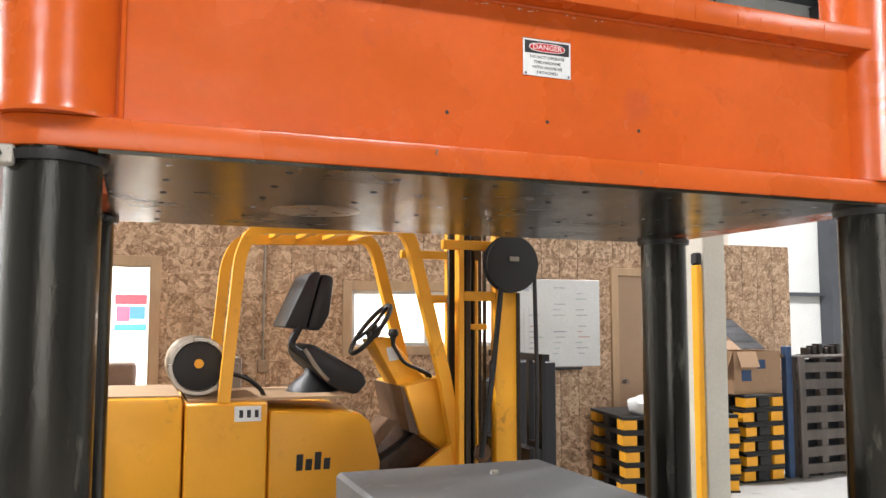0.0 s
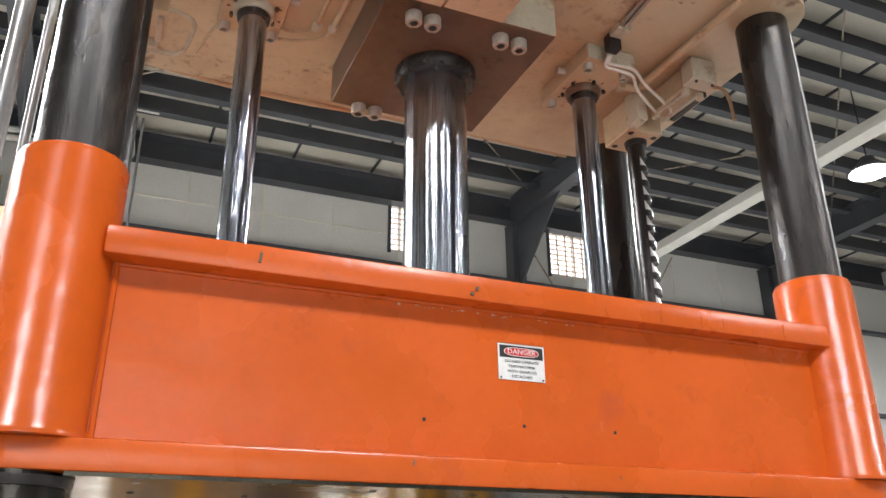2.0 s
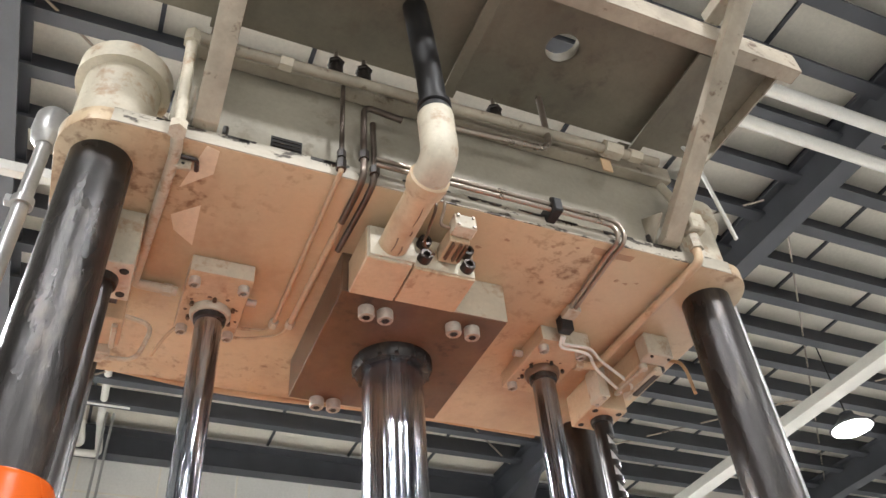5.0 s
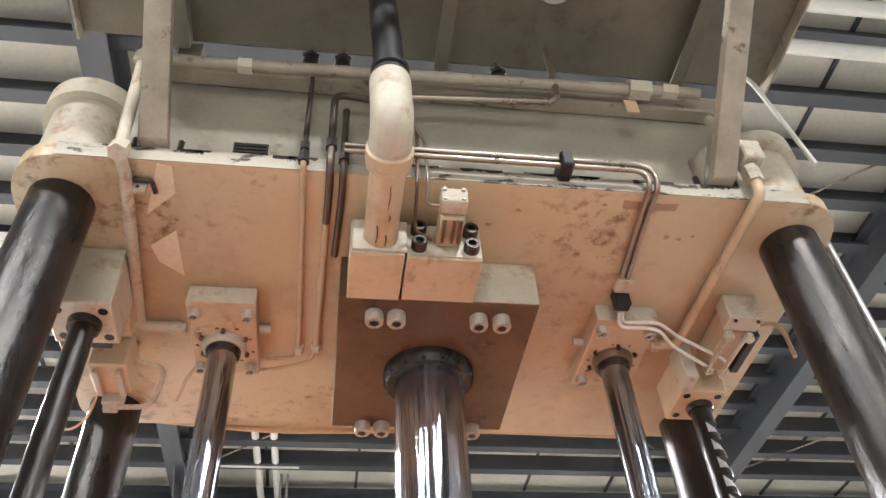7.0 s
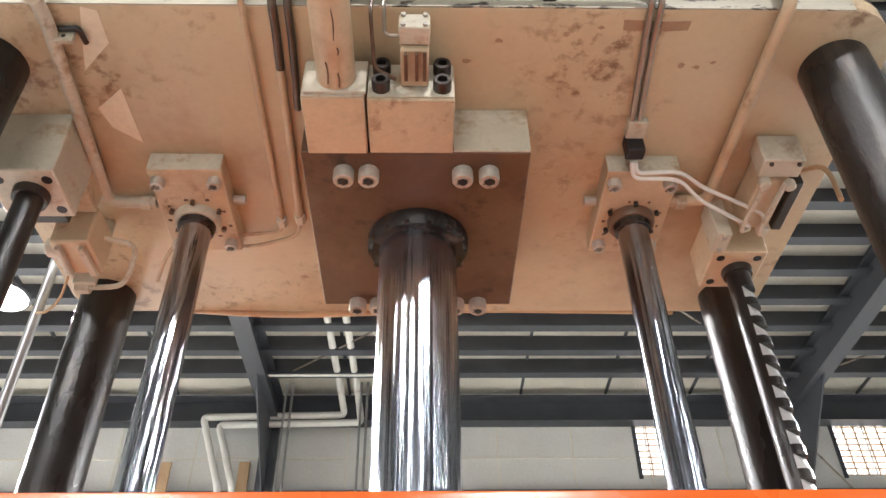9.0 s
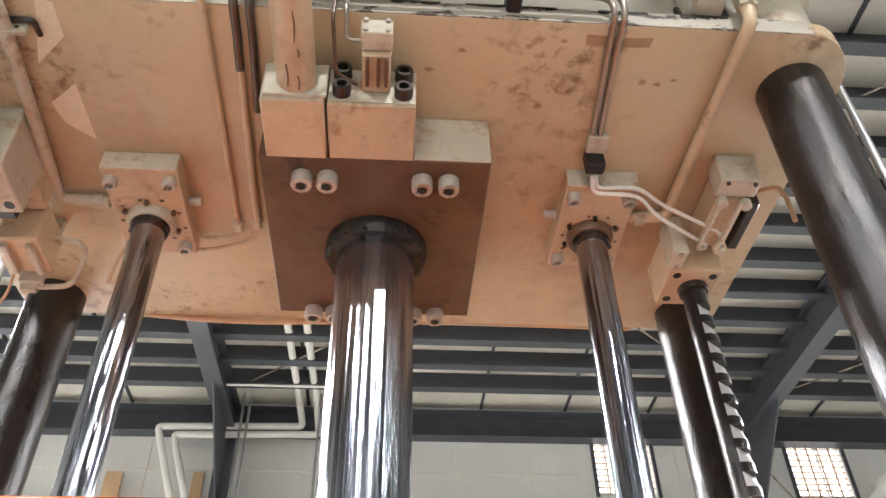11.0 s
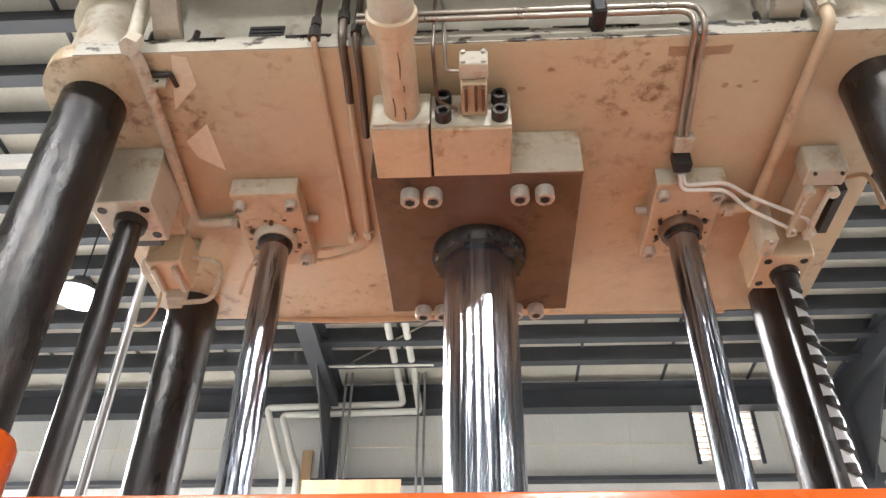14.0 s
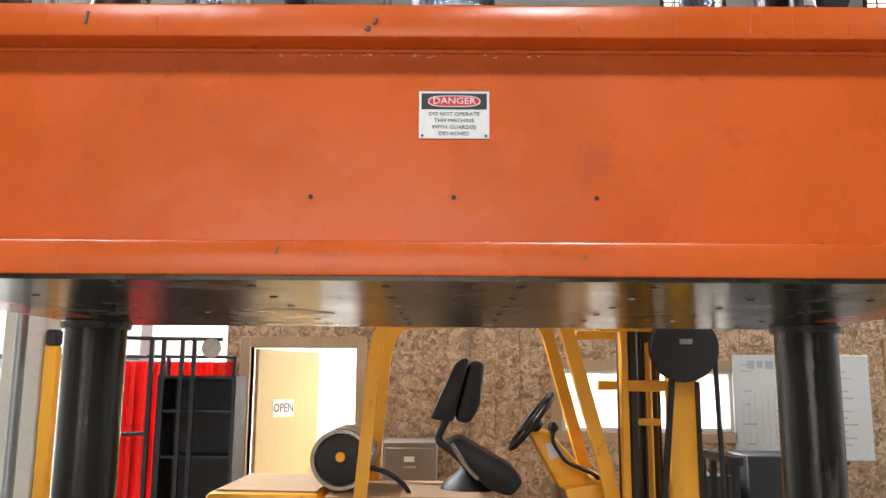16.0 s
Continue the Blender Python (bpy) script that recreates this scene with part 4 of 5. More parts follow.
for x, w, h in ((-0.15, 0.05, 0.06), (-0.02, 0.07, 0.045), (0.06, 0.035, 0.08), (0.30, 0.06, 0.05), (0.36, 0.03, 0.07)):
    fx = thing("manifold_fitting", "small pale pipe fitting standing on the crown top", "fitting", (x, -0.03, 4.02), "crown fittings")
    part("body", box(x, x + w, -0.05, 0.0, 4.021, 4.021 + h, 0.004), BOLT, fx)
    part("plug", rod((x + w / 2, -0.051, 4.021 + h * 0.5), (x + w / 2, -0.068, 4.021 + h * 0.5), 0.014, 6), TUBE, fx)
# Two thin pale quads stand for light reflected onto the underside.
PATCH = material("painted_light_patch", (0.78, 0.68, 0.51), 0.45, dark=0.9)
for poly in ([(-0.783, -0.126), (-0.746, -0.116), (-0.746, -0.024), (-0.83, 0.06)], [(-0.835, 0.182), (-0.757, 0.115), (-0.751, 0.302), (-0.817, 0.247)]):
    part("paint_patch", prism(poly, "z", U - 0.001, U - 0.0002), PATCH, crown, "pale patch of reflected light, painted on")
SOOT = material("oil_soot", (0.40, 0.26, 0.16), 0.4, dark=0.8, scale=12)
rng = random.Random(8)
part("oil_stain", prism([(0.492, -0.103), (0.60, -0.098), (0.655, -0.101), (0.652, -0.074), (0.56, -0.07), (0.495, -0.073)], "z", U - 0.0012, U - 0.0003), SOOT, crown, "dark oil stain")
for x, y, r in ((0.2, -0.04, 0.012), (0.36, -0.06, 0.01), (0.44, -0.08, 0.008), (0.66, 0.03, 0.012), (0.70, 0.035, 0.01), (0.74, 0.02, 0.008), (0.12, 0.02, 0.012)):
    k = 9
    poly = [(x + r * rng.uniform(0.5, 1.4) * math.cos(2 * math.pi * i / k), y + 0.6 * r * rng.uniform(0.5, 1.4) * math.sin(2 * math.pi * i / k)) for i in range(k)]
    part("oil_stain", prism(poly, "z", U - 0.0012, U - 0.0003), SOOT, crown, "dark oil stain")
for x, w, h in ((-0.93, 0.10, 0.010), (-0.74, 0.09, 0.014), (-0.70, 0.03, 0.02), (-0.49, 0.12, 0.016), (-0.45, 0.04, 0.03), (-0.2, 0.16, 0.01), (0.02, 0.12, 0.014), (0.2, 0.22, 0.012), (0.36, 0.05, 0.024), (0.52, 0.12, 0.016), (0.72, 0.12, 0.02)):
    k = 14
    top = [(x + w * i / k, U + 0.0545) for i in range(k + 1)]
    low = [(x + w * i / k, U + 0.0545 - h * rng.uniform(0.25, 1.0)) for i in range(k, -1, -1)]
    part("grime_patch", prism(top + low, "y", -0.1352, -0.1343), GRIME, crown, "black oily grime on the plate edge")
FLECK = material("pale_fleck", (0.78, 0.66, 0.52), 0.5)
for k in range(26):
    x, z = rng.uniform(-0.34, 0.16), 2.324 + rng.uniform(-0.003, 0.003)
    part("paint_fleck", box(x, x + rng.uniform(0.002, 0.009), -0.0012, -0.0002, z, z + rng.uniform(0.0007, 0.002)), FLECK, slide, "pale scuff in the paint")
for k in range(7):
    x = rng.uniform(-0.9, 0.85)
    part("paint_run", rod((x, -0.0552, 2.345), (x + 0.002, -0.0552, 2.345 + rng.uniform(0.02, 0.05)), 0.0012, 6), ORANGE, slide)
for x in (-0.64, 0.625):
    for k in range(9):
        a = 2 * math.pi * k / 9 + 0.3
        r = 0.082 + rng.uniform(-0.006, 0.012)
        part("oil_smear", prism([(x + r * math.cos(a) + 0.007 * rng.uniform(0.5, 1.3) * math.cos(q), 0.545 + r * math.sin(a) + 0.006 * rng.uniform(0.5, 1.3) * math.sin(q)) for q in (0, 1.2, 2.4, 3.6, 4.9)], "z", 3.4738, 3.4748), BROWN, crown, "dark oil smear")

# ---- office front: panels, doors, window ----
def chipboard(name):
    m = bpy.data.materials.new(name)
    m.use_nodes = True
    n, l = m.node_tree.nodes, m.node_tree.links
    b = n["Principled BSDF"]
    co, info = n.new("ShaderNodeTexCoord"), n.new("ShaderNodeObjectInfo")
    add = n.new("ShaderNodeVectorMath")
    off = n.new("ShaderNodeVectorMath")
    off.operation = "SCALE"
    off.inputs["Scale"].default_value = 37.0
    comb = n.new("ShaderNodeCombineXYZ")
    for k in range(3):
        l.new(info.outputs["Random"], comb.inputs[k])
    l.new(comb.outputs[0], off.inputs[0])
    l.new(co.outputs["Object"], add.inputs[0])
    l.new(off.outputs[0], add.inputs[1])
    warp = n.new("ShaderNodeTexNoise")
    warp.inputs["Scale"].default_value = 9
    l.new(add.outputs[0], warp.inputs["Vector"])
    mixv = n.new("ShaderNodeMixRGB")
    mixv.inputs[0].default_value = 0.22
    l.new(add.outputs[0], mixv.inputs[1])
    l.new(warp.outputs["Color"], mixv.inputs[2])
    cols = []
    for st in ((1, 1, 0.3), (0.35, 1, 1)):
        mp = n.new("ShaderNodeMapping")
        mp.inputs["Scale"].default_value = st
        mp.inputs["Rotation"].default_value = (0, 0.6 * st[0], 0)
        l.new(mixv.outputs[0], mp.inputs["Vector"])
        v = n.new("ShaderNodeTexVoronoi")
        v.inputs["Scale"].default_value = 42
        l.new(mp.outputs[0], v.inputs["Vector"])
        cols.append(v)
    mx = n.new("ShaderNodeMixRGB")
    mx.inputs[0].default_value = 0.5
    for k in (0, 1):
        sep = n.new("ShaderNodeSeparateColor")
        l.new(cols[k].outputs["Color"], sep.inputs[0])
        l.new(sep.outputs[0], mx.inputs[k + 1])
    r = n.new("ShaderNodeValToRGB")
    e = r.color_ramp.elements
    e[0].position, e[0].color = 0.15, (0.27, 0.155, 0.085, 1)
    e[1].position, e[1].color = 0.8, (0.72, 0.52, 0.35, 1)
    e.new(0.5).color = (0.50, 0.325, 0.20, 1)
    l.new(mx.outputs[0], r.inputs[0])
    l.new(r.outputs[0], b.inputs["Base Color"])
    b.inputs["Roughness"].default_value = 0.65
    bp = n.new("ShaderNodeBump")
    bp.inputs["Strength"].default_value, bp.inputs["Distance"].default_value = 0.4, 0.002
    l.new(mx.outputs[0], bp.inputs["Height"])
    l.new(bp.outputs[0], b.inputs["Normal"])
    return m


CHIP = chipboard("chipboard_flakes")
wall_office = bpy.data.objects["wall_office"]
wall_office.data.materials[0] = CHIP
tile = mesh_of("panel", box(0.003, 0.207, 0, 0.011, 0.003, 0.197), CHIP)
rest = bmesh.new()
HOLES = ((-1.78, -0.69, -1, 2.12), (0.88, 2.54, 1.25, 1.93), (3.74, 4.82, -1, 2.125))
zi = 0
while zi < 13:
    xi = 0
    while xi < 38:
        x, z = -1.9 + 0.21 * xi, 0.01 + 0.2 * zi
        xi += 1
        if any(x + 0.21 > a + 0.01 and x < b - 0.01 and z + 0.2 > c + 0.01 and z < d - 0.01 for a, b, c, d in HOLES) or (x > 4.7 and z > 2.3):
            continue
        if 0.6 <= z <= 2.45:
            piece("panel", tile, wall_office, Matrix.Translation((x, WALL, z)))
        else:
            box(x + 0.002, x + 0.208, WALL, WALL + 0.011, z + 0.002, z + 0.198, bm=rest)
    zi += 1
tagged(part("panel_rest", rest, CHIP, wall_office), kind="stuff")


def trim(x0, x1, z0, z1, w, name, sill=False):
    ob = thing(name, "raw pine trim boards round an opening in the chipboard", "trim", ((x0 + x1) / 2, WALL, z0))
    tagged(ob, kind="structure")
    part("trim_board", box(x0 - w, x0, WALL - 0.02, WALL + 0.14, z0 - (w if sill else 0), z1 + w, 0.003), PINE, ob)
    part("trim_board", box(x1, x1 + w, WALL - 0.02, WALL + 0.14, z0 - (w if sill else 0), z1 + w, 0.003), PINE, ob)
    part("trim_board", box(x0, x1, WALL - 0.018, WALL + 0.14, z1, z1 + w, 0.003), PINE, ob)
    if sill:
        part("trim_board", box(x0, x1, WALL - 0.022, WALL + 0.14, z0 - w, z0, 0.003), PINE, ob)


trim(-1.69, -0.78, 0, 2.03, 0.088, "door_trim")
trim(0.97, 2.45, 1.335, 1.855, 0.085, "window_trim", True)
trim(3.82, 4.73, 0, 2.045, 0.08, "door_trim")
d1 = thing("door_1", "open pale wooden door with a white open sign", "door", (-1.68, WALL + 0.1, 0))
tagged(d1, kind="structure")
DOORWOOD = material("pale_door", (0.70, 0.50, 0.22), 0.45, dark=0.92, scale=3, stretch=(1, 1, 0.2))
leaf = part("leaf", box(0, 0.88, -0.02, 0.02, 0.01, 2.02, 0.002), DOORWOOD, d1)
turn_open = pose(-1.67, WALL + 0.16, 0, 0, 0, 62)
leaf.matrix_basis = turn_open
sg = part("open_sign", box(0.2, 0.5, -0.027, -0.0205, 1.42, 1.58, 0.001), WHITE, d1)
sg.matrix_basis = turn_open
tx = lettering("OPEN", 0.11, 0, 0, 0, SIGNBLACK, d1)
tx.matrix_basis = turn_open @ pose(0.35, -0.0285, 1.5, 90, 0, 0)
kn = part("knob", rod((0.82, -0.02, 0.95), (0.82, -0.08, 0.95), 0.025, 14, 0.006), TUBE, d1)
kn.matrix_basis = turn_open
d2 = thing("door_2", "closed plain tan door with a steel knob", "door", (4.27, WALL + 0.03, 0))
tagged(d2, kind="structure")
part("leaf", box(3.822, 4.728, WALL + 0.02, WALL + 0.06, 0.01, 2.043, 0.002), DOORTAN, d2)
part("knob", lathe((3.9, WALL + 0.02, 0.95), (0, -1, 0), [(0, 0.03), (0.006, 0.03), (0.012, 0.012), (0.035, 0.012), (0.045, 0.027), (0.06, 0.024)], 16), TUBE, d2)
w1 = thing("window_1", "white framed office window with bright light behind", "window", (1.7, WALL + 0.06, 1.34))
tagged(w1, kind="structure")
for x0, x1, z0, z1 in ((0.972, 1.01, 1.337, 1.853), (2.41, 2.448, 1.337, 1.853), (1.011, 2.409, 1.337, 1.37), (1.011, 2.409, 1.82, 1.853), (1.69, 1.72, 1.371, 1.819)):
    part("window_frame", box(x0, x1, WALL + 0.03, WALL + 0.08, z0, z1, 0.002), WHITE, w1)

# office room behind
OFFICE = material("office_white", (0.80, 0.79, 0.74), 0.8, dark=0.95)
room = bmesh.new()
for a in ((-2.6, 5.3, 9.0, 9.1, 0, 2.7), (-2.7, -2.6, WALL + 0.14, 9.1, 0, 2.7), (5.3, 5.4, WALL + 0.14, 9.1, 0, 2.7)):
    box(*a, bm=room)
structure("wall_office_back", room, OFFICE, "white walls of the bright office", "wall")
structure("ceiling_office", box(-2.7, 5.4, WALL + 0.141, 9.1, 2.7, 2.8), OFFICE, "white office ceiling", "ceiling")
for x in (-1.4, 1.7, 4.2):
    p = thing("office_lamp", "bright flat office ceiling lamp", "lamp", (x, 7.3, 2.66), "office lamps")
    part("diffuser", box(x - 0.3, x + 0.3, 6.9, 7.7, 2.665, 2.68), LAMPGLOW, p)
    part("frame", box(x - 0.33, x + 0.33, 6.87, 7.73, 2.681, 2.699), WHITE, p)
    la = new("office_light", bpy.data.lights.new("office_light", "AREA"))
    la.data.shape, la.data.size, la.data.size_y, la.data.energy = "RECTANGLE", 0.6, 0.8, OFFICE_POWER
    la.location = (x, 7.3, 2.65)
ps = thing("wall_poster", "colourful poster on the office wall", "poster", (-0.9, 8.99, 1.6))
part("sheet", box(-1.15, -0.72, 8.985, 8.999, 1.42, 1.92), WHITE, ps)
for x0, x1, z0, z1, c in ((-1.12, -0.75, 1.76, 1.88, (0.45, 0.02, 0.04)), (-1.1, -0.95, 1.55, 1.74, (0.4, 0.06, 0.12)), (-0.95, -0.77, 1.58, 1.74, (0.03, 0.15, 0.35)), (-1.12, -0.75, 1.44, 1.52, (0.03, 0.2, 0.25))):
    part("colour_field", box(x0, x1, 8.982, 8.9848, z0, z1), material("poster_colour", c, 0.5, dark=0.9), ps)
ch = thing("office_chair", "brown upholstered office chair", "chair", (-1.05, 6.5, 0))
FABRIC = material("brown_fabric", (0.14, 0.10, 0.085), 0.9, scale=20, grain=120, bump=0.3)
part("backrest", box(-1.32, -0.86, 6.62, 6.72, 0.55, 1.18, 0.045, seg=3), FABRIC, ch)
part("seat", box(-1.32, -0.86, 6.2, 6.66, 0.42, 0.52, 0.03, seg=2), FABRIC, ch)
part("stem", rod((-1.09, 6.44, 0.06), (-1.09, 6.44, 0.42), 0.03, 12), BLACK, ch)
for k in range(5):
    a = 2 * math.pi * k / 5
    part("foot", tube([(-1.09, 6.44, 0.08), (-1.09 + 0.28 * math.cos(a), 6.44 + 0.28 * math.sin(a), 0.03)], 0.022, 0.01, 8), BLACK, ch)

# whiteboard
wb = thing("whiteboard", "whiteboard with faint handwriting on the chipboard wall", "whiteboard", (3.0, WALL, 1.1))
HEADINK = material("pale_blue_ink", (0.60, 0.64, 0.72), 0.5)
part("board", box(2.43, 3.59, WALL - 0.022, WALL - 0.002, 1.115, 1.99, 0.003), WHITE, wb)
for x, z, w, h in ((2.56, 1.87, 0.06, 0.07), (2.64, 1.88, 0.05, 0.06), (2.71, 1.87, 0.07, 0.07), (2.80, 1.88, 0.05, 0.06)):
    part("heading_bar", box(x, x + w, WALL - 0.0238, WALL - 0.0225, z, z + h), HEADINK, wb)
for k in range(6):
    part("table_rule", box(2.50 + 0.055 * k, 2.503 + 0.055 * k, WALL - 0.0238, WALL - 0.0225, 1.25, 1.62 + 0.02 * k), HEADINK, wb)
part("pen_tray", box(2.9, 3.35, WALL - 0.07, WALL - 0.023, 1.085, 1.113, 0.004), BLACK, wb)
INK = {"grey": material("grey_ink", (0.6, 0.61, 0.63), 0.5), "red": material("red_ink", (0.72, 0.45, 0.42), 0.5), "green": material("green_ink", (0.55, 0.66, 0.6), 0.5), "blue": material("blue_ink", (0.5, 0.55, 0.68), 0.5)}
rng = random.Random(4)
for c in range(4):
    for r in range(13):
        if rng.random() < 0.62:
            x, z = 2.5 + c * 0.27 + rng.uniform(0, 0.03), 1.9 - r * 0.055
            part("writing_bar", box(x, x + rng.uniform(0.04, 0.15), WALL - 0.0238, WALL - 0.0225, z, z + 0.011), INK[rng.choice(("grey", "grey", "grey", "red", "green", "blue"))], wb)

# conduit and outlet on the wall
cd = thing("wall_conduit", "grey electrical conduit with an outlet box", "conduit", (0.12, WALL, 1.2))
part("conduit", rod((0.17, WALL - 0.02, 1.22), (0.17, WALL - 0.02, 2.6), 0.011, 10), TUBE, cd)
part("outlet_box", box(0.125, 0.215, WALL - 0.05, WALL - 0.003, 1.12, 1.23, 0.005), TUBE, cd)
cb = thing("filing_cabinet", "grey-brown metal filing cabinet against the chipboard", "cabinet", (-0.28, 5.3, 0))
CABINET = material("cabinet_grey", (0.20, 0.165, 0.14), 0.5, dark=0.9)
part("body", box(-0.5, -0.08, 5.02, 5.58, 0.02, 1.28, 0.005), CABINET, cb)
for k in range(4):
    dr = part("drawer", box(-0.48, -0.10, 5.002, 5.019, 0.06 + 0.3 * k, 0.34 + 0.3 * k, 0.004), CABINET, cb)
    part("handle", box(-0.34, -0.24, 4.98, 5.001, 0.19 + 0.3 * k, 0.205 + 0.3 * k, 0.002), TUBE, dr)
    part("card_holder", box(-0.33, -0.25, 4.996, 5.0005, 0.235 + 0.3 * k, 0.275 + 0.3 * k, 0.001), WHITE, dr)

# ---- left: shelf, welding curtain ----
sh = thing("bookcase", "empty dark open bookcase", "shelf", (-1.91, 5.1, 0))
DARKWOOD = material("dark_laminate", (0.02, 0.02, 0.026), 0.5)
for a in ((-2.21, -2.18, 4.85, 5.2, 0, 1.78), (-1.64, -1.61, 4.85, 5.2, 0, 1.78)):
    part("side", box(*a), DARKWOOD, sh)
part("back", box(-2.179, -1.641, 5.18, 5.2, 0, 1.78), DARKWOOD, sh)
for z in (0.03, 0.4, 0.78, 1.16, 1.5, 1.755):
    part("board", box(-2.179, -1.641, 4.855, 5.178, z, z + 0.022), DARKWOOD, sh)
RED = material("red_curtain", (0.75, 0.02, 0.015), 0.35, dark=0.8, scale=3)
wc = thing("welding_curtain", "translucent red welding curtain in a dark frame", "curtain", (-2.4, 5.5, 0))
cur = bmesh.new()
prev = None
for k in range(60):
    x = -2.9 + 1.1 * k / 59
    y = 5.6 + 0.02 * math.sin(k * 0.9) + 0.01 * math.sin(k * 2.3)
    pair = (cur.verts.new((x, y, 0.2)), cur.verts.new((x, y, 1.9)))
    if prev:
        cur.faces.new((prev[0], pair[0], pair[1], prev[1]))
    prev = pair
bmesh.ops.solidify(cur, geom=cur.faces[:], thickness=0.003)
part("curtain_sheet", cur, RED, wc)
for x in (-2.93, -2.36, -1.8):
    part("frame_post", rod((x, 5.52, 0), (x, 5.52, 1.95), 0.018, 10), BLACK, wc)
part("frame_rail", rod((-2.93, 5.52, 1.94), (-1.8, 5.52, 1.94), 0.016, 10), BLACK, wc)
rk = thing("steel_rack", "tall dark steel tube rack beside the bookcase", "rack", (-2.3, 4.7, 0))
for x, y in ((-2.42, 4.6), (-2.22, 4.72), (-2.13, 4.72), (-2.0, 4.75), (-1.91, 4.75)):
    part("upright", box(x - 0.015, x + 0.015, y - 0.015, y + 0.015, 0, 2.06), BLACK, rk)
part("top_rail", tube([(-2.42, 4.6, 2.05), (-2.22, 4.72, 2.05), (-1.7, 4.76, 2.05)], 0.015, 0.01, 8), BLACK, rk)
part("cross_rail", tube([(-2.42, 4.6, 1.35), (-2.22, 4.72, 1.35)], 0.015, 0.01, 8), BLACK, rk)
gl = thing("clamp_lamp", "small round clamp lamp on the rack", "lamp", (-1.76, 4.75, 1.98))
part("shade", lathe((-1.76, 4.72, 1.98), (0, -1, 0), [(0, 0.03), (0.03, 0.06), (0.05, 0.075)], 20), TUBE, gl)
part("stem", rod((-1.76, 4.72, 1.98), (-1.80, 4.755, 2.05), 0.01, 8), BLACK, gl)

# ---- safety light bars beside the press ----
BEIGE = material("beige_post_paint", (0.62, 0.59, 0.50), 0.5, dark=0.9)
for x0, x1, yx0, yx1 in ((1.715, 1.85, 1.662, 1.695), (-1.65, -1.5, -1.485, -1.44)):
    p = thing("guard_post", "beige square steel guard post", "post", ((x0 + x1) / 2, 1.65, 0), "guard posts")
    part("post", box(x0, x1, 1.6, 1.74, 0.012, 2.6, 0.006), BEIGE, p)
    part("base_plate", box(x0 - 0.05, x1 + 0.05, 1.55, 1.79, 0, 0.012), BEIGE, p)
    s = thing("light_bar", "yellow safety light bar with black end caps", "light curtain", ((yx0 + yx1) / 2, 1.6, 0.3), "light bars")
    part("bar", box(yx0, yx1, 1.58, 1.63, 0.3, 1.86, 0.006), YELLOW, s)
    part("end_cap", box(yx0, yx1, 1.578, 1.632, 1.861, 1.92, 0.008), BLACK, s)
    part("end_cap", box(yx0, yx1, 1.578, 1.632, 0.24, 0.299, 0.008), BLACK, s)
    part("bracket", box(min(yx1, x1), max(yx0, x0), 1.61, 1.64, 1.0, 1.06), TUBE, s)
db = thing("die_block", "dark grey steel die block on the press bed", "die block", (0.1, 0.75, 0.72))
DIE = material("die_steel", (0.15, 0.15, 0.155), 0.5, 0.3, dark=0.7, stain=(0.2, 0.2, 0.2), scale=4)
part("block", box(-0.27, 0.47, 0.2, 0.96, 0.721, 1.1, 0.012), DIE, db)
part("lifting_bolt", rod((0.2, 0.75, 1.1), (0.2, 0.75, 1.112), 0.014, 6), BOLT, db)

# ---- pallets, crate, boxes ----
def pallet(x, y, z, w, d, turn=0):
    ob = thing("pallet", "black plastic pallet with yellow corner blocks", "pallet", (0, 0, 0), "plastic pallets")
    part("deck", box(-w / 2, w / 2, -d / 2, d / 2, 0.11, 0.14, 0.004), BLACK, ob)
    part("bottom_frame", box(-w / 2, w / 2, -d / 2, d / 2, 0.0, 0.018), BLACK, ob)
    for sx in (-1, 0, 1):
        for sy in (-1, 0, 1):
            px, py = sx * (w / 2 - 0.075), sy * (d / 2 - 0.075)
            part("corner_block" if sx and sy else "block", box(px - 0.07, px + 0.07, py - 0.07, py + 0.07, 0.019, 0.109, 0.004), YELLOW if sx and sy else BLACK, ob)
    ob.matrix_basis = pose(x, y, z, 0, 0, turn)
    return ob


pal = pallet(3.9, 5.0, 0.0, 1.15, 0.8, -12)
for k in range(1, 5):
    copy_thing(pal, pose(3.9 + 0.02 * (k % 2), 5.0, 0.142 * k, 0, 0, -12 + 2 * (k % 3)))
pal2 = pallet(4.95, 5.1, 0.0, 0.5, 0.6, 0)
for k in range(1, 6):
    copy_thing(pal2, pose(4.95 + 0.015 * (k % 2), 5.1, 0.142 * k, 0, 0, 2 * (k % 2)))
BLUE = material("blue_post_paint", (0.03, 0.07, 0.16), 0.5)
CARD = material("cardboard", (0.42, 0.26, 0.15), 0.8, dark=0.85, scale=4)
bx = thing("cardboard_box", "open brown cardboard box with blue print", "box", (4.95, 5.1, 0.86))
for a in ((4.66, 5.24, 4.86, 4.866, 0.853, 1.27), (4.66, 5.24, 5.34, 5.346, 0.853, 1.27), (4.66, 4.666, 4.867, 5.339, 0.853, 1.27), (5.234, 5.24, 4.867, 5.339, 0.853, 1.27), (4.667, 5.233, 4.867, 5.339, 0.853, 0.859)):
    part("box_side", box(*a), CARD, bx)
part("flap", prism([(4.66, 1.27), (4.664, 1.268), (4.56, 1.05), (4.555, 1.055)], "y", 4.87, 5.33), CARD, bx)
part("flap", prism([(4.866, 1.27), (4.862, 1.274), (4.80, 1.12), (4.806, 1.118)], "x", 4.70, 4.93), CARD, bx, "torn flap folded outward")
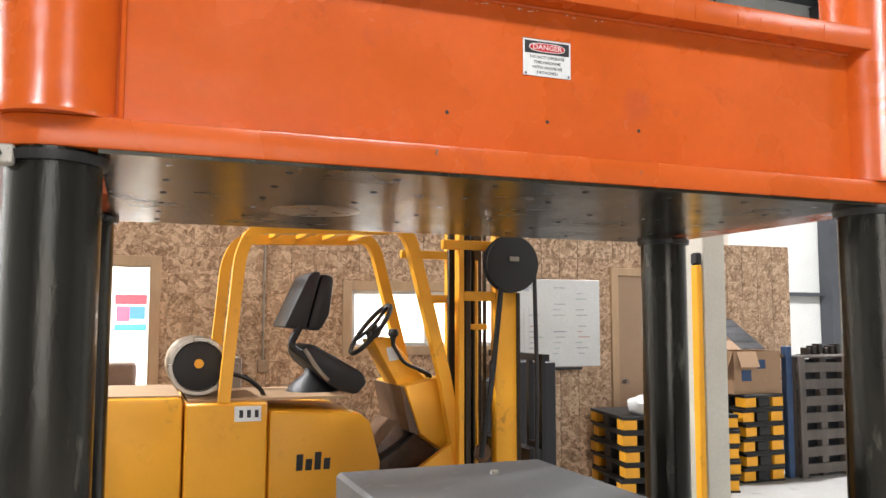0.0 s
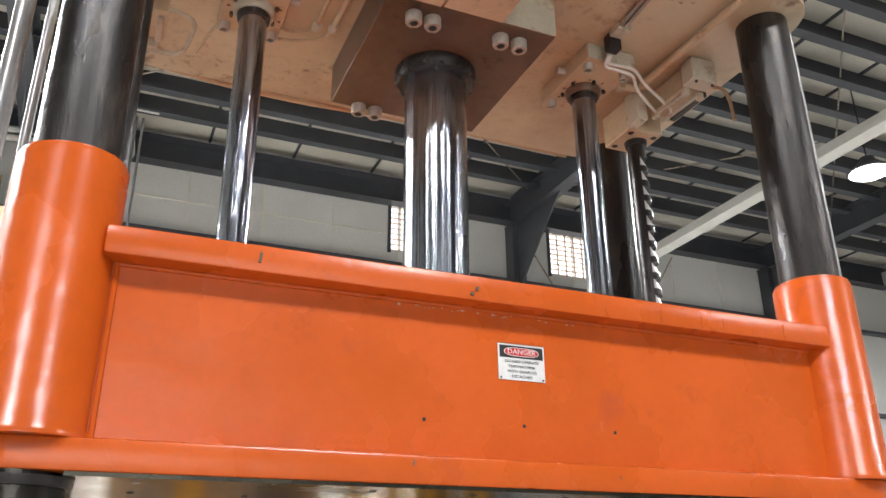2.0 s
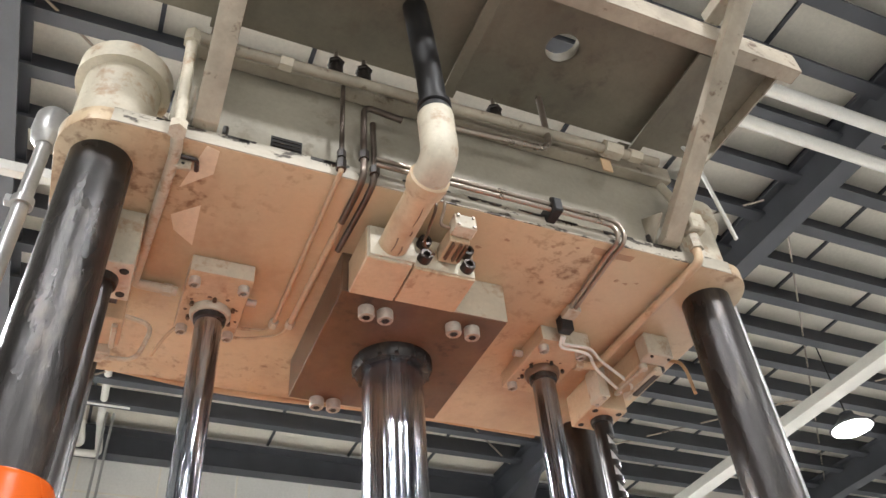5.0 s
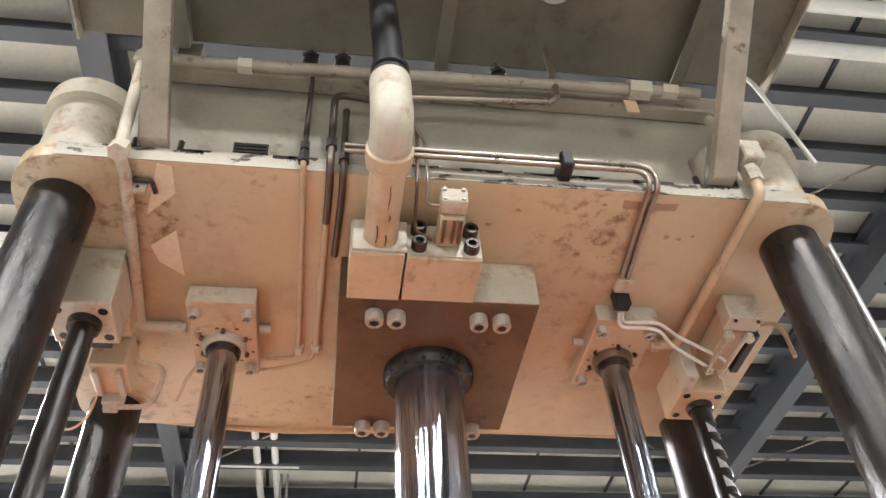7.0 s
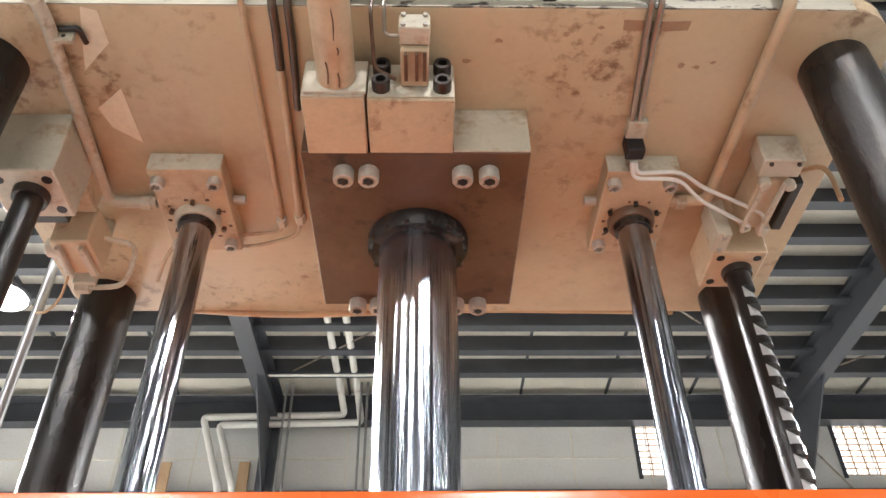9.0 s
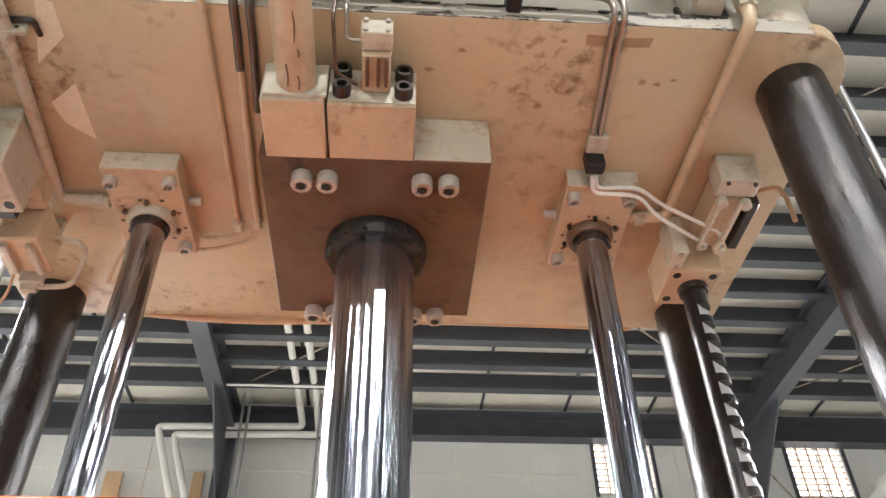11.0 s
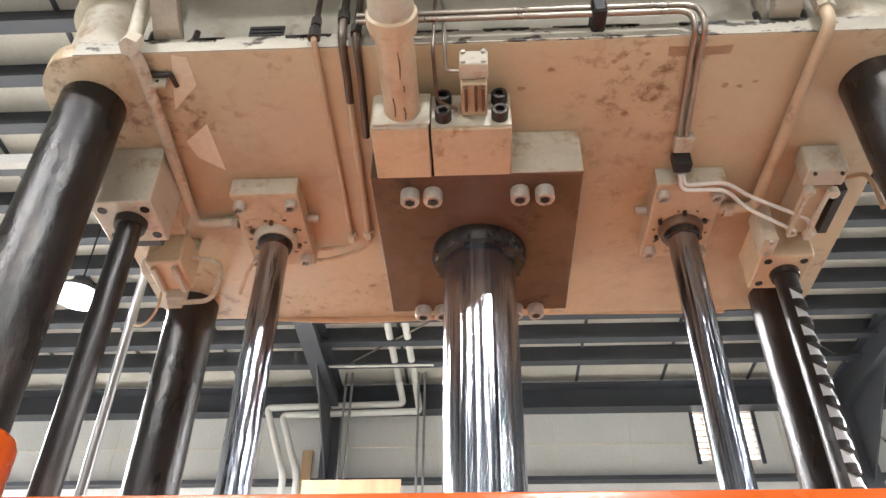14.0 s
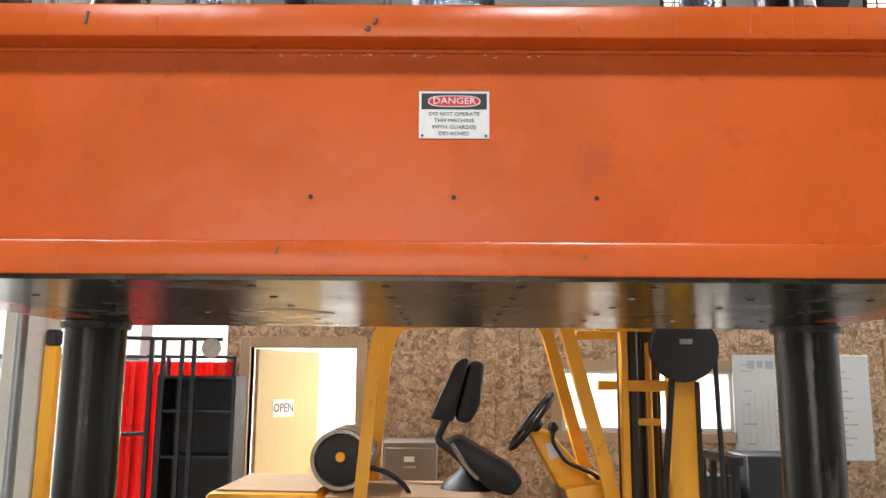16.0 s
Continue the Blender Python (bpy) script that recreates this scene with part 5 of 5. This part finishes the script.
part("flap", prism([(5.236, 1.268), (5.24, 1.272), (5.33, 1.20), (5.326, 1.195)], "y", 4.88, 5.32), CARD, bx)
part("flap", prism([(5.34, 1.27), (5.346, 1.27), (5.42, 1.36), (5.415, 1.365)], "x", 4.68, 5.22), CARD, bx)
for x, z, w in ((4.75, 0.98, 0.12), (4.95, 1.1, 0.1), (4.8, 1.12, 0.06)):
    part("print_patch", box(x, x + w, 4.8575, 4.8598, z, z + w * 0.9), BLUE, bx)
gr = thing("steel_grating", "grey steel grating leaning on the open box", "grating", (5.0, 5.2, 1.28))
GRATE = material("grey_grating", (0.22, 0.23, 0.25), 0.45, 0.5, dark=0.7, scale=9)
for k in range(11):
    u = k / 10
    part("bar", square_bar([(4.79 + 0.28 * u, 5.36, 1.58), (4.96 + 0.29 * u, 5.08, 1.285)], 0.006), GRATE, gr)
for v in (0.0, 0.25, 0.5, 0.75, 1.0):
    part("cross_bar", square_bar([(4.79 + 0.17 * v, 5.36 - 0.28 * v, 1.588 - 0.295 * v), (5.07 + 0.18 * v, 5.36 - 0.28 * v, 1.588 - 0.295 * v)], 0.006), GRATE, gr)
bags = thing("plastic_bags", "heap of white and purple plastic bags on pallets", "bag", (3.9, 5.0, 0.71))
PURPLE = material("purple_film", (0.16, 0.06, 0.3), 0.3)
for k, (x, y, r, mt) in enumerate(((3.58, 4.85, 0.13, WHITE), (3.78, 4.9, 0.16, WHITE), (4.05, 4.85, 0.13, WHITE), (4.3, 4.85, 0.12, PURPLE))):
    bm = bmesh.new()
    bmesh.ops.create_icosphere(bm, subdivisions=3, radius=r)
    for v in bm.verts:
        v.co *= 1 + 0.35 * noise.noise(v.co * 11 + Vector((k, 0, 0)))
        v.co.z *= 0.7
    bmesh.ops.translate(bm, vec=(x, y, 0.71 + r * 0.62), verts=bm.verts)
    part("bag", bm, mt, bags)
OLDWOOD = material("weathered_wood", (0.16, 0.135, 0.12), 0.8, dark=0.6, scale=8, stretch=(1, 1, 0.2))
cr = thing("wooden_crate", "weathered grey wooden pallet standing on edge", "pallet", (5.8, 4.9, 0))
for x in (5.48, 5.8, 6.1):
    part("runner", box(x - 0.045, x + 0.045, 4.86, 5.0, 0, 1.2, 0.004), OLDWOOD, cr)
for x0, x1 in ((5.43, 5.51), (6.07, 6.15)):
    part("post", box(x0, x1, 4.80, 4.834, 0, 1.2, 0.005), OLDWOOD, cr)
# Dark sheet added so the gaps between the slats look shaded.
part("backing", box(5.52, 6.06, 4.93, 4.96, 0.02, 1.18), DARKWOOD, cr, "added dark sheet standing in for the shaded gaps between the slats")
part("top_board", box(5.42, 6.16, 4.79, 5.03, 1.2005, 1.222, 0.004), OLDWOOD, cr)
for k in range(7):
    part("slat", box(5.435, 6.145, 4.835, 4.858, 0.03 + 0.17 * k, 0.13 + 0.17 * k, 0.003), OLDWOOD, cr)
    part("slat", box(5.435, 6.145, 5.002, 5.02, 0.03 + 0.17 * k, 0.13 + 0.17 * k, 0.003), OLDWOOD, cr)
single("blue_post", box(5.31, 5.39, 4.85, 4.93, 0, 1.32, 0.01), BLUE, "dark blue steel post beside the pallets", "post")
fz = thing("parts_tray", "tray of dark metal parts on the standing pallet", "tray", (5.85, 4.93, 1.2))
part("tray", box(5.6, 6.1, 4.84, 5.02, 1.2225, 1.23, 0.003), OLDWOOD, fz)
for k in range(6):
    part("metal_part", box(5.62 + 0.08 * k, 5.67 + 0.08 * k, 4.88, 4.98, 1.231, 1.30 + 0.02 * (k % 3), 0.006), DARKBOLT, fz)
for x in (1.75, 2.3):
    single("floor_bin", box(x, x + 0.45, 5.0, 5.5, 0, 1.05 + 0.15 * (x > 2), 0.01), DARKWOOD, "dark blue-black bin standing by the office wall", "bin", "floor bins")

# ---- forklift ----
Y0, Y1 = 2.78, 3.58
fl = thing("forklift", "old dusty yellow forklift truck parked behind the press", "forklift", (0.2, 3.2, 0))
DUST = material("dusty_top", (0.42, 0.27, 0.15), 0.8, dark=0.8, scale=5)
part("counterweight", prism([(-1.28, 0.35), (-1.32, 0.9), (-1.2, 1.19), (-0.645, 1.185), (-0.645, 0.3), (-1.2, 0.3)], "y", Y0, Y1, 0.025), YELLOW, fl)
part("side_panel", box(-0.635, -0.21, Y0 + 0.004, Y1, 0.3, 1.15, 0.012), YELLOW, fl)
part("front_hood", prism([(-0.2, 0.3), (-0.2, 1.10), (0.30, 1.07), (0.36, 1.02), (0.42, 0.8), (0.40, 0.3)], "y", Y0, Y1, 0.015), YELLOW, fl)
part("top_panel", box(-0.62, 0.24, Y0 + 0.05, Y1 - 0.05, 1.152, 1.166), DUST, fl, "dusty brown top panel")
part("data_plate", box(-0.385, -0.245, Y0 - 0.003, Y0 + 0.003, 1.05, 1.13), WHITE, fl, "white data plate")
for k in range(3):
    part("plate_bar", box(-0.36 + 0.04 * k, -0.34 + 0.04 * k, Y0 - 0.005, Y0 - 0.0032, 1.07, 1.11), SIGNBLACK, fl)
for x, z0, z1 in ((-0.055, 0.775, 0.862), (-0.005, 0.775, 0.835), (0.045, 0.775, 0.87), (0.095, 0.775, 0.835)):
    part("marking", prism([(x, z0), (x + 0.035, z0), (x + 0.04, z1), (x + 0.004, z1)], "y", Y0 - 0.003, Y0 - 0.0004), SIGNBLACK, fl, "black painted marking")
for y in (Y0 + 0.03, Y1 - 0.03):
    part("rear_post", square_bar([(-0.44, y, 1.15), (-0.37, y, 1.95), (-0.30, y, 2.09), (0.45, y, 2.11)], 0.031, 0.1), YELLOW, fl)
    part("front_post", square_bar([(0.2, y, 2.13), (0.545, y, 2.12), (0.60, y, 2.05), (0.81, y, 1.26), (0.93, y, 0.6)], 0.034, 0.06), YELLOW, fl)
for k in range(5):
    part("guard_bar", box(-0.28 + 0.17 * k, -0.24 + 0.17 * k, Y0 + 0.03, Y1 - 0.03, 2.10, 2.125), YELLOW, fl)
sp = thing("driver_seat", "worn black forklift seat tilted forward", "seat", (0.1, 3.2, 1.2))
part("backrest", prism([(-0.10, 1.545), (0.035, 1.84), (0.075, 1.87), (0.115, 1.865), (0.03, 1.53)], "y", 2.98, 3.42, 0.018), BLACK, sp)
part("back_pad", prism([(0.036, 1.535), (0.122, 1.86), (0.20, 1.845), (0.175, 1.62), (0.12, 1.52)], "y", 3.0, 3.40, 0.028), BLACK, sp)
part("cushion", prism([(-0.01, 1.42), (0.07, 1.45), (0.37, 1.28), (0.40, 1.22), (0.34, 1.15), (0.22, 1.18), (0.02, 1.35)], "y", 2.98, 3.42, 0.025), BLACK, sp)
part("seat_belt", tube([(0.02, 2.97, 1.42), (0.1, 2.965, 1.3), (0.16, 2.97, 1.24)], 0.012, 0.05, 8), TUBE, sp)
part("hinge_arm", tube([(0.0, 3.0, 1.56), (-0.06, 3.0, 1.44), (0.05, 3.0, 1.36)], 0.022, 0.04, 10), BLACK, sp)
part("pedestal", lathe((0.12, 3.2, 1.165), (0, 0, 1), [(0, 0.16), (0.04, 0.14), (0.1, 0.06), (0.14, 0.05)], 20), BLACK, sp)
gt = thing("gas_tank", "grey gas cylinder lying across the forklift", "gas cylinder", (-0.55, 3.2, 1.34))
part("tank_shell", lathe((-0.56, 2.95, 1.335), (0, 1, 0), [(0.03, 0.135), (0, 0.138), (0, 0.156), (0.01, 0.16), (0.5, 0.16), (0.56, 0.1)], 32), TUBE, gt)
part("tank_end", lathe((-0.56, 2.978, 1.335), (0, -1, 0), [(0, 0.134), (0.008, 0.13), (0.02, 0.04)], 28), BLACK, gt)
part("end_cap", rod((-0.56, 2.955, 1.35), (-0.56, 2.93, 1.35), 0.025, 12), YELLOW, gt)
part("gas_hose", tube([(-0.42, 2.97, 1.30), (-0.3, 2.95, 1.27), (-0.22, 2.98, 1.2), (-0.2, 3.0, 1.16)], 0.013, 0.06, 8), BLACK, gt)
tilt = pose(0.46, 3.15, 1.53, 0, -52, 0)
ring = tube([(0.185 * math.cos(2 * math.pi * k / 28), 0.185 * math.sin(2 * math.pi * k / 28), 0) for k in range(29)], 0.015, 0.02, 8)
wh = part("steering_wheel", ring, BLACK, fl)
wh.matrix_basis = Matrix.Translation((0, 0, 0)) @ tilt
hb = part("wheel_hub", lathe((0, 0, -0.06), (0, 0, 1), [(0, 0.03), (0.05, 0.05), (0.07, 0.04)], 16), BLACK, fl)
hb.matrix_basis = tilt
for k in range(3):
    a = 2 * math.pi * k / 3
    s = part("wheel_spoke", rod((0.03 * math.cos(a), 0.03 * math.sin(a), 0), (0.18 * math.cos(a), 0.18 * math.sin(a), 0), 0.012, 8), BLACK, fl)
    s.matrix_basis = tilt
part("steering_column", prism([(0.44, 1.47), (0.545, 1.485), (0.78, 1.22), (0.70, 1.14), (0.60, 1.18)], "y", 3.02, 3.30, 0.012), YELLOW, fl)
part("column_label", prism([(0.52, 1.42), (0.57, 1.43), (0.60, 1.35), (0.54, 1.34)], "y", 3.0165, 3.0188), WHITE, fl, "small white label")
part("cowl", prism([(0.60, 1.20), (0.84, 1.25), (0.92, 0.92), (0.86, 0.80), (0.70, 0.92)], "y", Y0 + 0.12, Y1 - 0.05, 0.012), YELLOW, fl)
# Thin brown sheet: shade on the cowl's inner side, put in as colour.
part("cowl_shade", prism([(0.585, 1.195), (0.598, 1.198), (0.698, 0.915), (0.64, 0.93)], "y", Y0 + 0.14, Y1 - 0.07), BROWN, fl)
for x, z, a in ((0.52, 0.78, 0.09), (0.64, 0.86, 0.07)):
    part("pedal", prism([(x - a, z - 0.05), (x + a, z + 0.06), (x + a, z + 0.075), (x - a, z - 0.035)], "y", 2.98, 3.12, 0.004), BLACK, fl)
part("footwell", prism([(0.44, 0.63), (0.44, 0.78), (0.62, 0.97), (0.70, 0.915), (0.86, 0.80), (0.86, 0.63)], "y", Y0 + 0.3, Y1 - 0.06, 0.004), BROWN, fl, "dark brown block filling the footwell")
part("floor_plate", box(0.3, 0.9, Y0 + 0.06, Y1, 0.5, 0.62), BROWN, fl)
part("front_step", prism([(0.66, 0.75), (0.94, 0.935), (0.97, 0.4), (0.5, 0.4)], "y", Y0, Y0 + 0.05, 0.006), YELLOW, fl)
part("dust_top", prism([(-1.17, 1.192), (-0.66, 1.187), (-0.66, 1.194), (-1.16, 1.2)], "y", Y0 + 0.03, Y1 - 0.03), DUST, fl, "brown dust lying on the counterweight")
for dx in (0, 0.05):
    lever = part("control_lever", tube([(0.80, 3.0 + dx, 1.2), (0.79, 2.98 + dx, 1.26), (0.62, 2.98 + dx, 1.33), (0.55, 2.98 + dx, 1.44), (0.56, 2.98 + dx, 1.49)], 0.011, 0.04, 8), BLACK, fl)
    part("lever_knob", lathe((0.56, 2.98 + dx, 1.485), (0, 0, 1), [(0, 0.012), (0.01, 0.024), (0.03, 0.026), (0.05, 0.014)], 14), BLACK, lever)
MASTDARK = material("dark_mast_steel", (0.05, 0.032, 0.016), 0.45, 0.3, dark=0.5, scale=6)
for y in (2.72, 3.5):
    part("mast_rail", box(1.10, 1.25, y - 0.01, y + 0.07, 0.1, 2.2, 0.012, seg=2), YELLOW, fl)
    part("rail_lip", box(1.232, 1.258, y - 0.016, y - 0.0105, 0.1, 1.75, 0.002), MASTDARK, fl)
for z, x0, x1 in ((0.5, 0.9, 1.1), (1.70, 0.9, 1.1), (2.0, 0.77, 1.1)):
    part("mast_crosshead", box(x0, x1, 2.715, 2.76, z, z + 0.055, 0.004), YELLOW, fl)
    part("mast_crosshead", box(x0, x1, 3.5, 3.55, z, z + 0.055, 0.004), YELLOW, fl)
part("mast_rail", box(0.87, 0.905, 2.72, 2.79, 0.1, 2.12, 0.004), YELLOW, fl)
part("inner_rail", box(0.915, 0.95, 2.73, 2.80, 0.1, 2.2, 0.004), MASTDARK, fl, "dark inner mast rail")
part("chain_anchor", box(0.95, 1.07, 2.76, 2.80, 1.53, 1.565, 0.004), YELLOW, fl)
# Added dark panel in place of the dark space among hoses and chains.
part("mast_channel", box(0.9, 1.12, 2.96, 2.99, 0.2, 2.15, 0.004), MASTDARK, fl, "added dark panel filling the space between the mast rails")
for x in (0.975, 1.0, 1.075):
    part("lift_chain", box(x, x + 0.014, 2.82, 2.85, 0.3, 2.1, 0.002), MASTDARK, fl)
part("lift_cylinder", rod((1.04, 2.9, 0.2), (1.04, 2.9, 1.95), 0.026, 16, 0.003), YELLOW, fl)
part("mast_foot", lathe((1.02, 2.74, 0.82), (0, -1, 0), [(0, 0.05), (0.02, 0.055), (0.05, 0.03)], 16), BROWN, fl)
for y in (2.91, 2.93):
    part("mast_hose", tube([(0.97, y, 2.1), (0.98, y - 0.02, 1.4), (0.97, y, 0.4)], 0.016, 0.1, 8), BLACK, fl)
rl = part("hose_reel", lathe((1.16, 2.66, 1.915), (0, -1, 0), [(0, 0.06), (0, 0.165), (0.012, 0.17), (0.025, 0.155), (0.03, 0.14), (0.05, 0.14), (0.055, 0.165), (0.065, 0.165), (0.07, 0.05)], 40), BLACK, fl, "black hose reel")
part("reel_hub", box(1.13, 1.19, 2.575, 2.588, 1.93, 1.955), TUBE, fl)
part("reel_hose", tube([(1.31, 2.62, 1.9), (1.325, 2.62, 1.2), (1.32, 2.64, 0.5)], 0.013, 0.05, 8), BLACK, fl)
part("reel_hose", tube([(1.10, 2.63, 1.78), (1.06, 2.66, 1.3), (1.0, 2.7, 0.8)], 0.017, 0.1, 8), BLACK, fl)
for y in (2.75, 2.92, 3.1, 3.28, 3.46):
    part("load_bar", box(1.42, 1.45, y, y + 0.035, 0.45, 1.36), BLACK, fl)
part("load_rail", box(1.41, 1.46, 2.72, 3.52, 1.34, 1.38), BLACK, fl)
part("carriage_plate", box(1.32, 1.4, 2.72, 3.52, 0.74, 0.82), BLACK, fl)
part("carriage_plate", box(1.32, 1.4, 2.72, 3.52, 0.35, 0.43), BLACK, fl)
for y in (2.8, 3.36):
    part("fork", prism([(1.41, 0.85), (1.46, 0.85), (1.46, 0.1), (2.4, 0.07), (2.4, 0.05), (1.41, 0.05)], "y", y, y + 0.1), BLACK, fl)
for x in (-0.95, 0.75):
    for y in (Y0 + 0.0, Y1 - 0.18):
        wl = part("wheel", lathe((x, y, 0.26), (0, 1, 0), [(0, 0.12), (0, 0.23), (0.03, 0.26), (0.15, 0.26), (0.18, 0.23), (0.18, 0.12)], 28), BLACK, fl)
        part("rim", lathe((x, y - 0.004, 0.26), (0, 1, 0), [(0, 0.05), (0.002, 0.118), (0.186, 0.118), (0.188, 0.05)], 24), YELLOW, wl)
part("chassis", box(-1.1, 0.95, Y0 + 0.19, Y1 - 0.19, 0.18, 0.5), BLACK, fl)

# ---- roof services and windows ----
for x0 in (3.5, 6.8):
    w = thing("window_high", "high barred window with daylight behind", "window", (x0 + 0.47, NORTH, 7.25))
    tagged(w, kind="structure")
    part("glass", box(x0, x0 + 0.95, NORTH + 0.14, NORTH + 0.15, 7.25, 8.2), SKYGLOW, w)
    for k in range(9):
        part("louvre", box(x0, x0 + 0.95, NORTH + 0.05, NORTH + 0.09, 7.28 + 0.105 * k, 7.293 + 0.105 * k), PINE, w)
    for k in range(4):
        part("bar", box(x0 + 0.19 + 0.19 * k - 0.012, x0 + 0.19 + 0.19 * k + 0.012, NORTH + 0.02, NORTH + 0.045, 7.25, 8.2), PINE, w)
    part("window_frame", box(x0 - 0.06, x0, NORTH - 0.03, NORTH + 0.02, 7.2, 8.2), FRAMEGREY, w)
    part("window_frame", box(x0 + 0.95, x0 + 1.01, NORTH - 0.03, NORTH + 0.02, 7.2, 8.2), FRAMEGREY, w)
for x in [-11 + 1.22 * k for k in range(22)]:
    single("panel_seam", box(x - 0.012, x + 0.012, NORTH - 0.012, NORTH - 0.001, 0, EAVE), LINER, "raised seam of the white wall panels", "trim", "panel seams", "structure")
for z in (7.55, 6.2):
    single("panel_seam", box(-12, 3.4, NORTH - 0.012, NORTH - 0.001, z, z + 0.025), LINER, "raised seam of the white wall panels", "trim", "panel seams", "structure")
for dx in (0.0, 0.27):
    run("white painted water pipe under the roof", [(-1.38 + dx, 8.2, ROOF - 0.25), (-1.34 + dx, 10.4, ROOF - 0.3), (-1.26 + dx, 10.5, 8.08 - dx * 0.5), (-3.5 + dx, 10.5, 8.04 - dx * 0.5), (-3.1 + dx * 0.8, 10.55, 6.9), (-3.1 + dx * 0.8, 10.55, 0.1)], 0.055, WHITEPIPE, 0.08, group="water pipes", name="water_pipe")
for x in (-2.2, -2.1, -1.0, -0.9):
    single("conduit_drop", rod((x, 10.3, ROOF - 0.2), (x, 10.3, 0.0), 0.02, 8), GREYPIPE, "slim grey conduit hanging from the roof", "conduit", "conduits")
single("cable_tray", box(-2.3, -0.7, 9.3, 9.335, 8.1, 8.118), WHITEPIPE, "thin pale support rail under the roof", "rail")
for x0, x1 in ((-2.89, -2.72), (-4.2, -3.95)):
    single("timber_strip", box(x0, x1, 10.78, 10.83, 0.0, 7.42, 0.004), PINE, "tall brown timber board leaning at the wall", "board", "timber boards")
single("plywood_sheet", box(-2.43, -1.09, 9.0, 9.03, 2.801, 6.18, 0.003), PINE, "tall pale plywood sheet standing on the office roof", "board")
for y in (0.95, 1.3):
    single("roof_pipe", rod((2.6, y, 7.1), (15.8, y, 7.1), 0.06, 14), WHITEPIPE, "white pipe running under the roof", "pipe", "roof pipes")
bm = box(7.9, 8.15, -4, 10.9, 7.2, 7.24)
box(8.01, 8.04, -4, 10.9, 7.24, 7.42, bm=bm)
single("lamp_rail", bm, WHITEPIPE, "long pale steel rail under the roof", "rail")
for x0, x1 in ((-2.45, 5.95), (5.95, 13.4)):
    for ya, yb in ((3.0, 10.0), (10.0, 3.0)):
        single("brace_rod", rod((x0 + 0.15, ya, ROOF - 0.3), (x1 - 0.15, yb, ROOF - 0.3), 0.014, 8), TUBE, "thin steel roof bracing rod", "rod", "roof bracing")
for x0, x1 in ((5.95, 9.7),):
    for za, zb in ((2.5, 8.0), (8.0, 2.5)):
        single("brace_rod", rod((x0 + 0.15, NORTH - 0.1, za), (x1, NORTH - 0.1, zb), 0.014, 8), TUBE, "thin steel wall bracing rod", "rod", "wall bracing")
for x in [-11.4 + 1.45 * k for k in range(19)]:
    single("liner_seam", box(x - 0.022, x + 0.022, -6, NORTH, ROOF - 0.03, ROOF - 0.0005), FRAMEGREY, "dark seam of the roof liner", "trim", "liner seams", "structure")
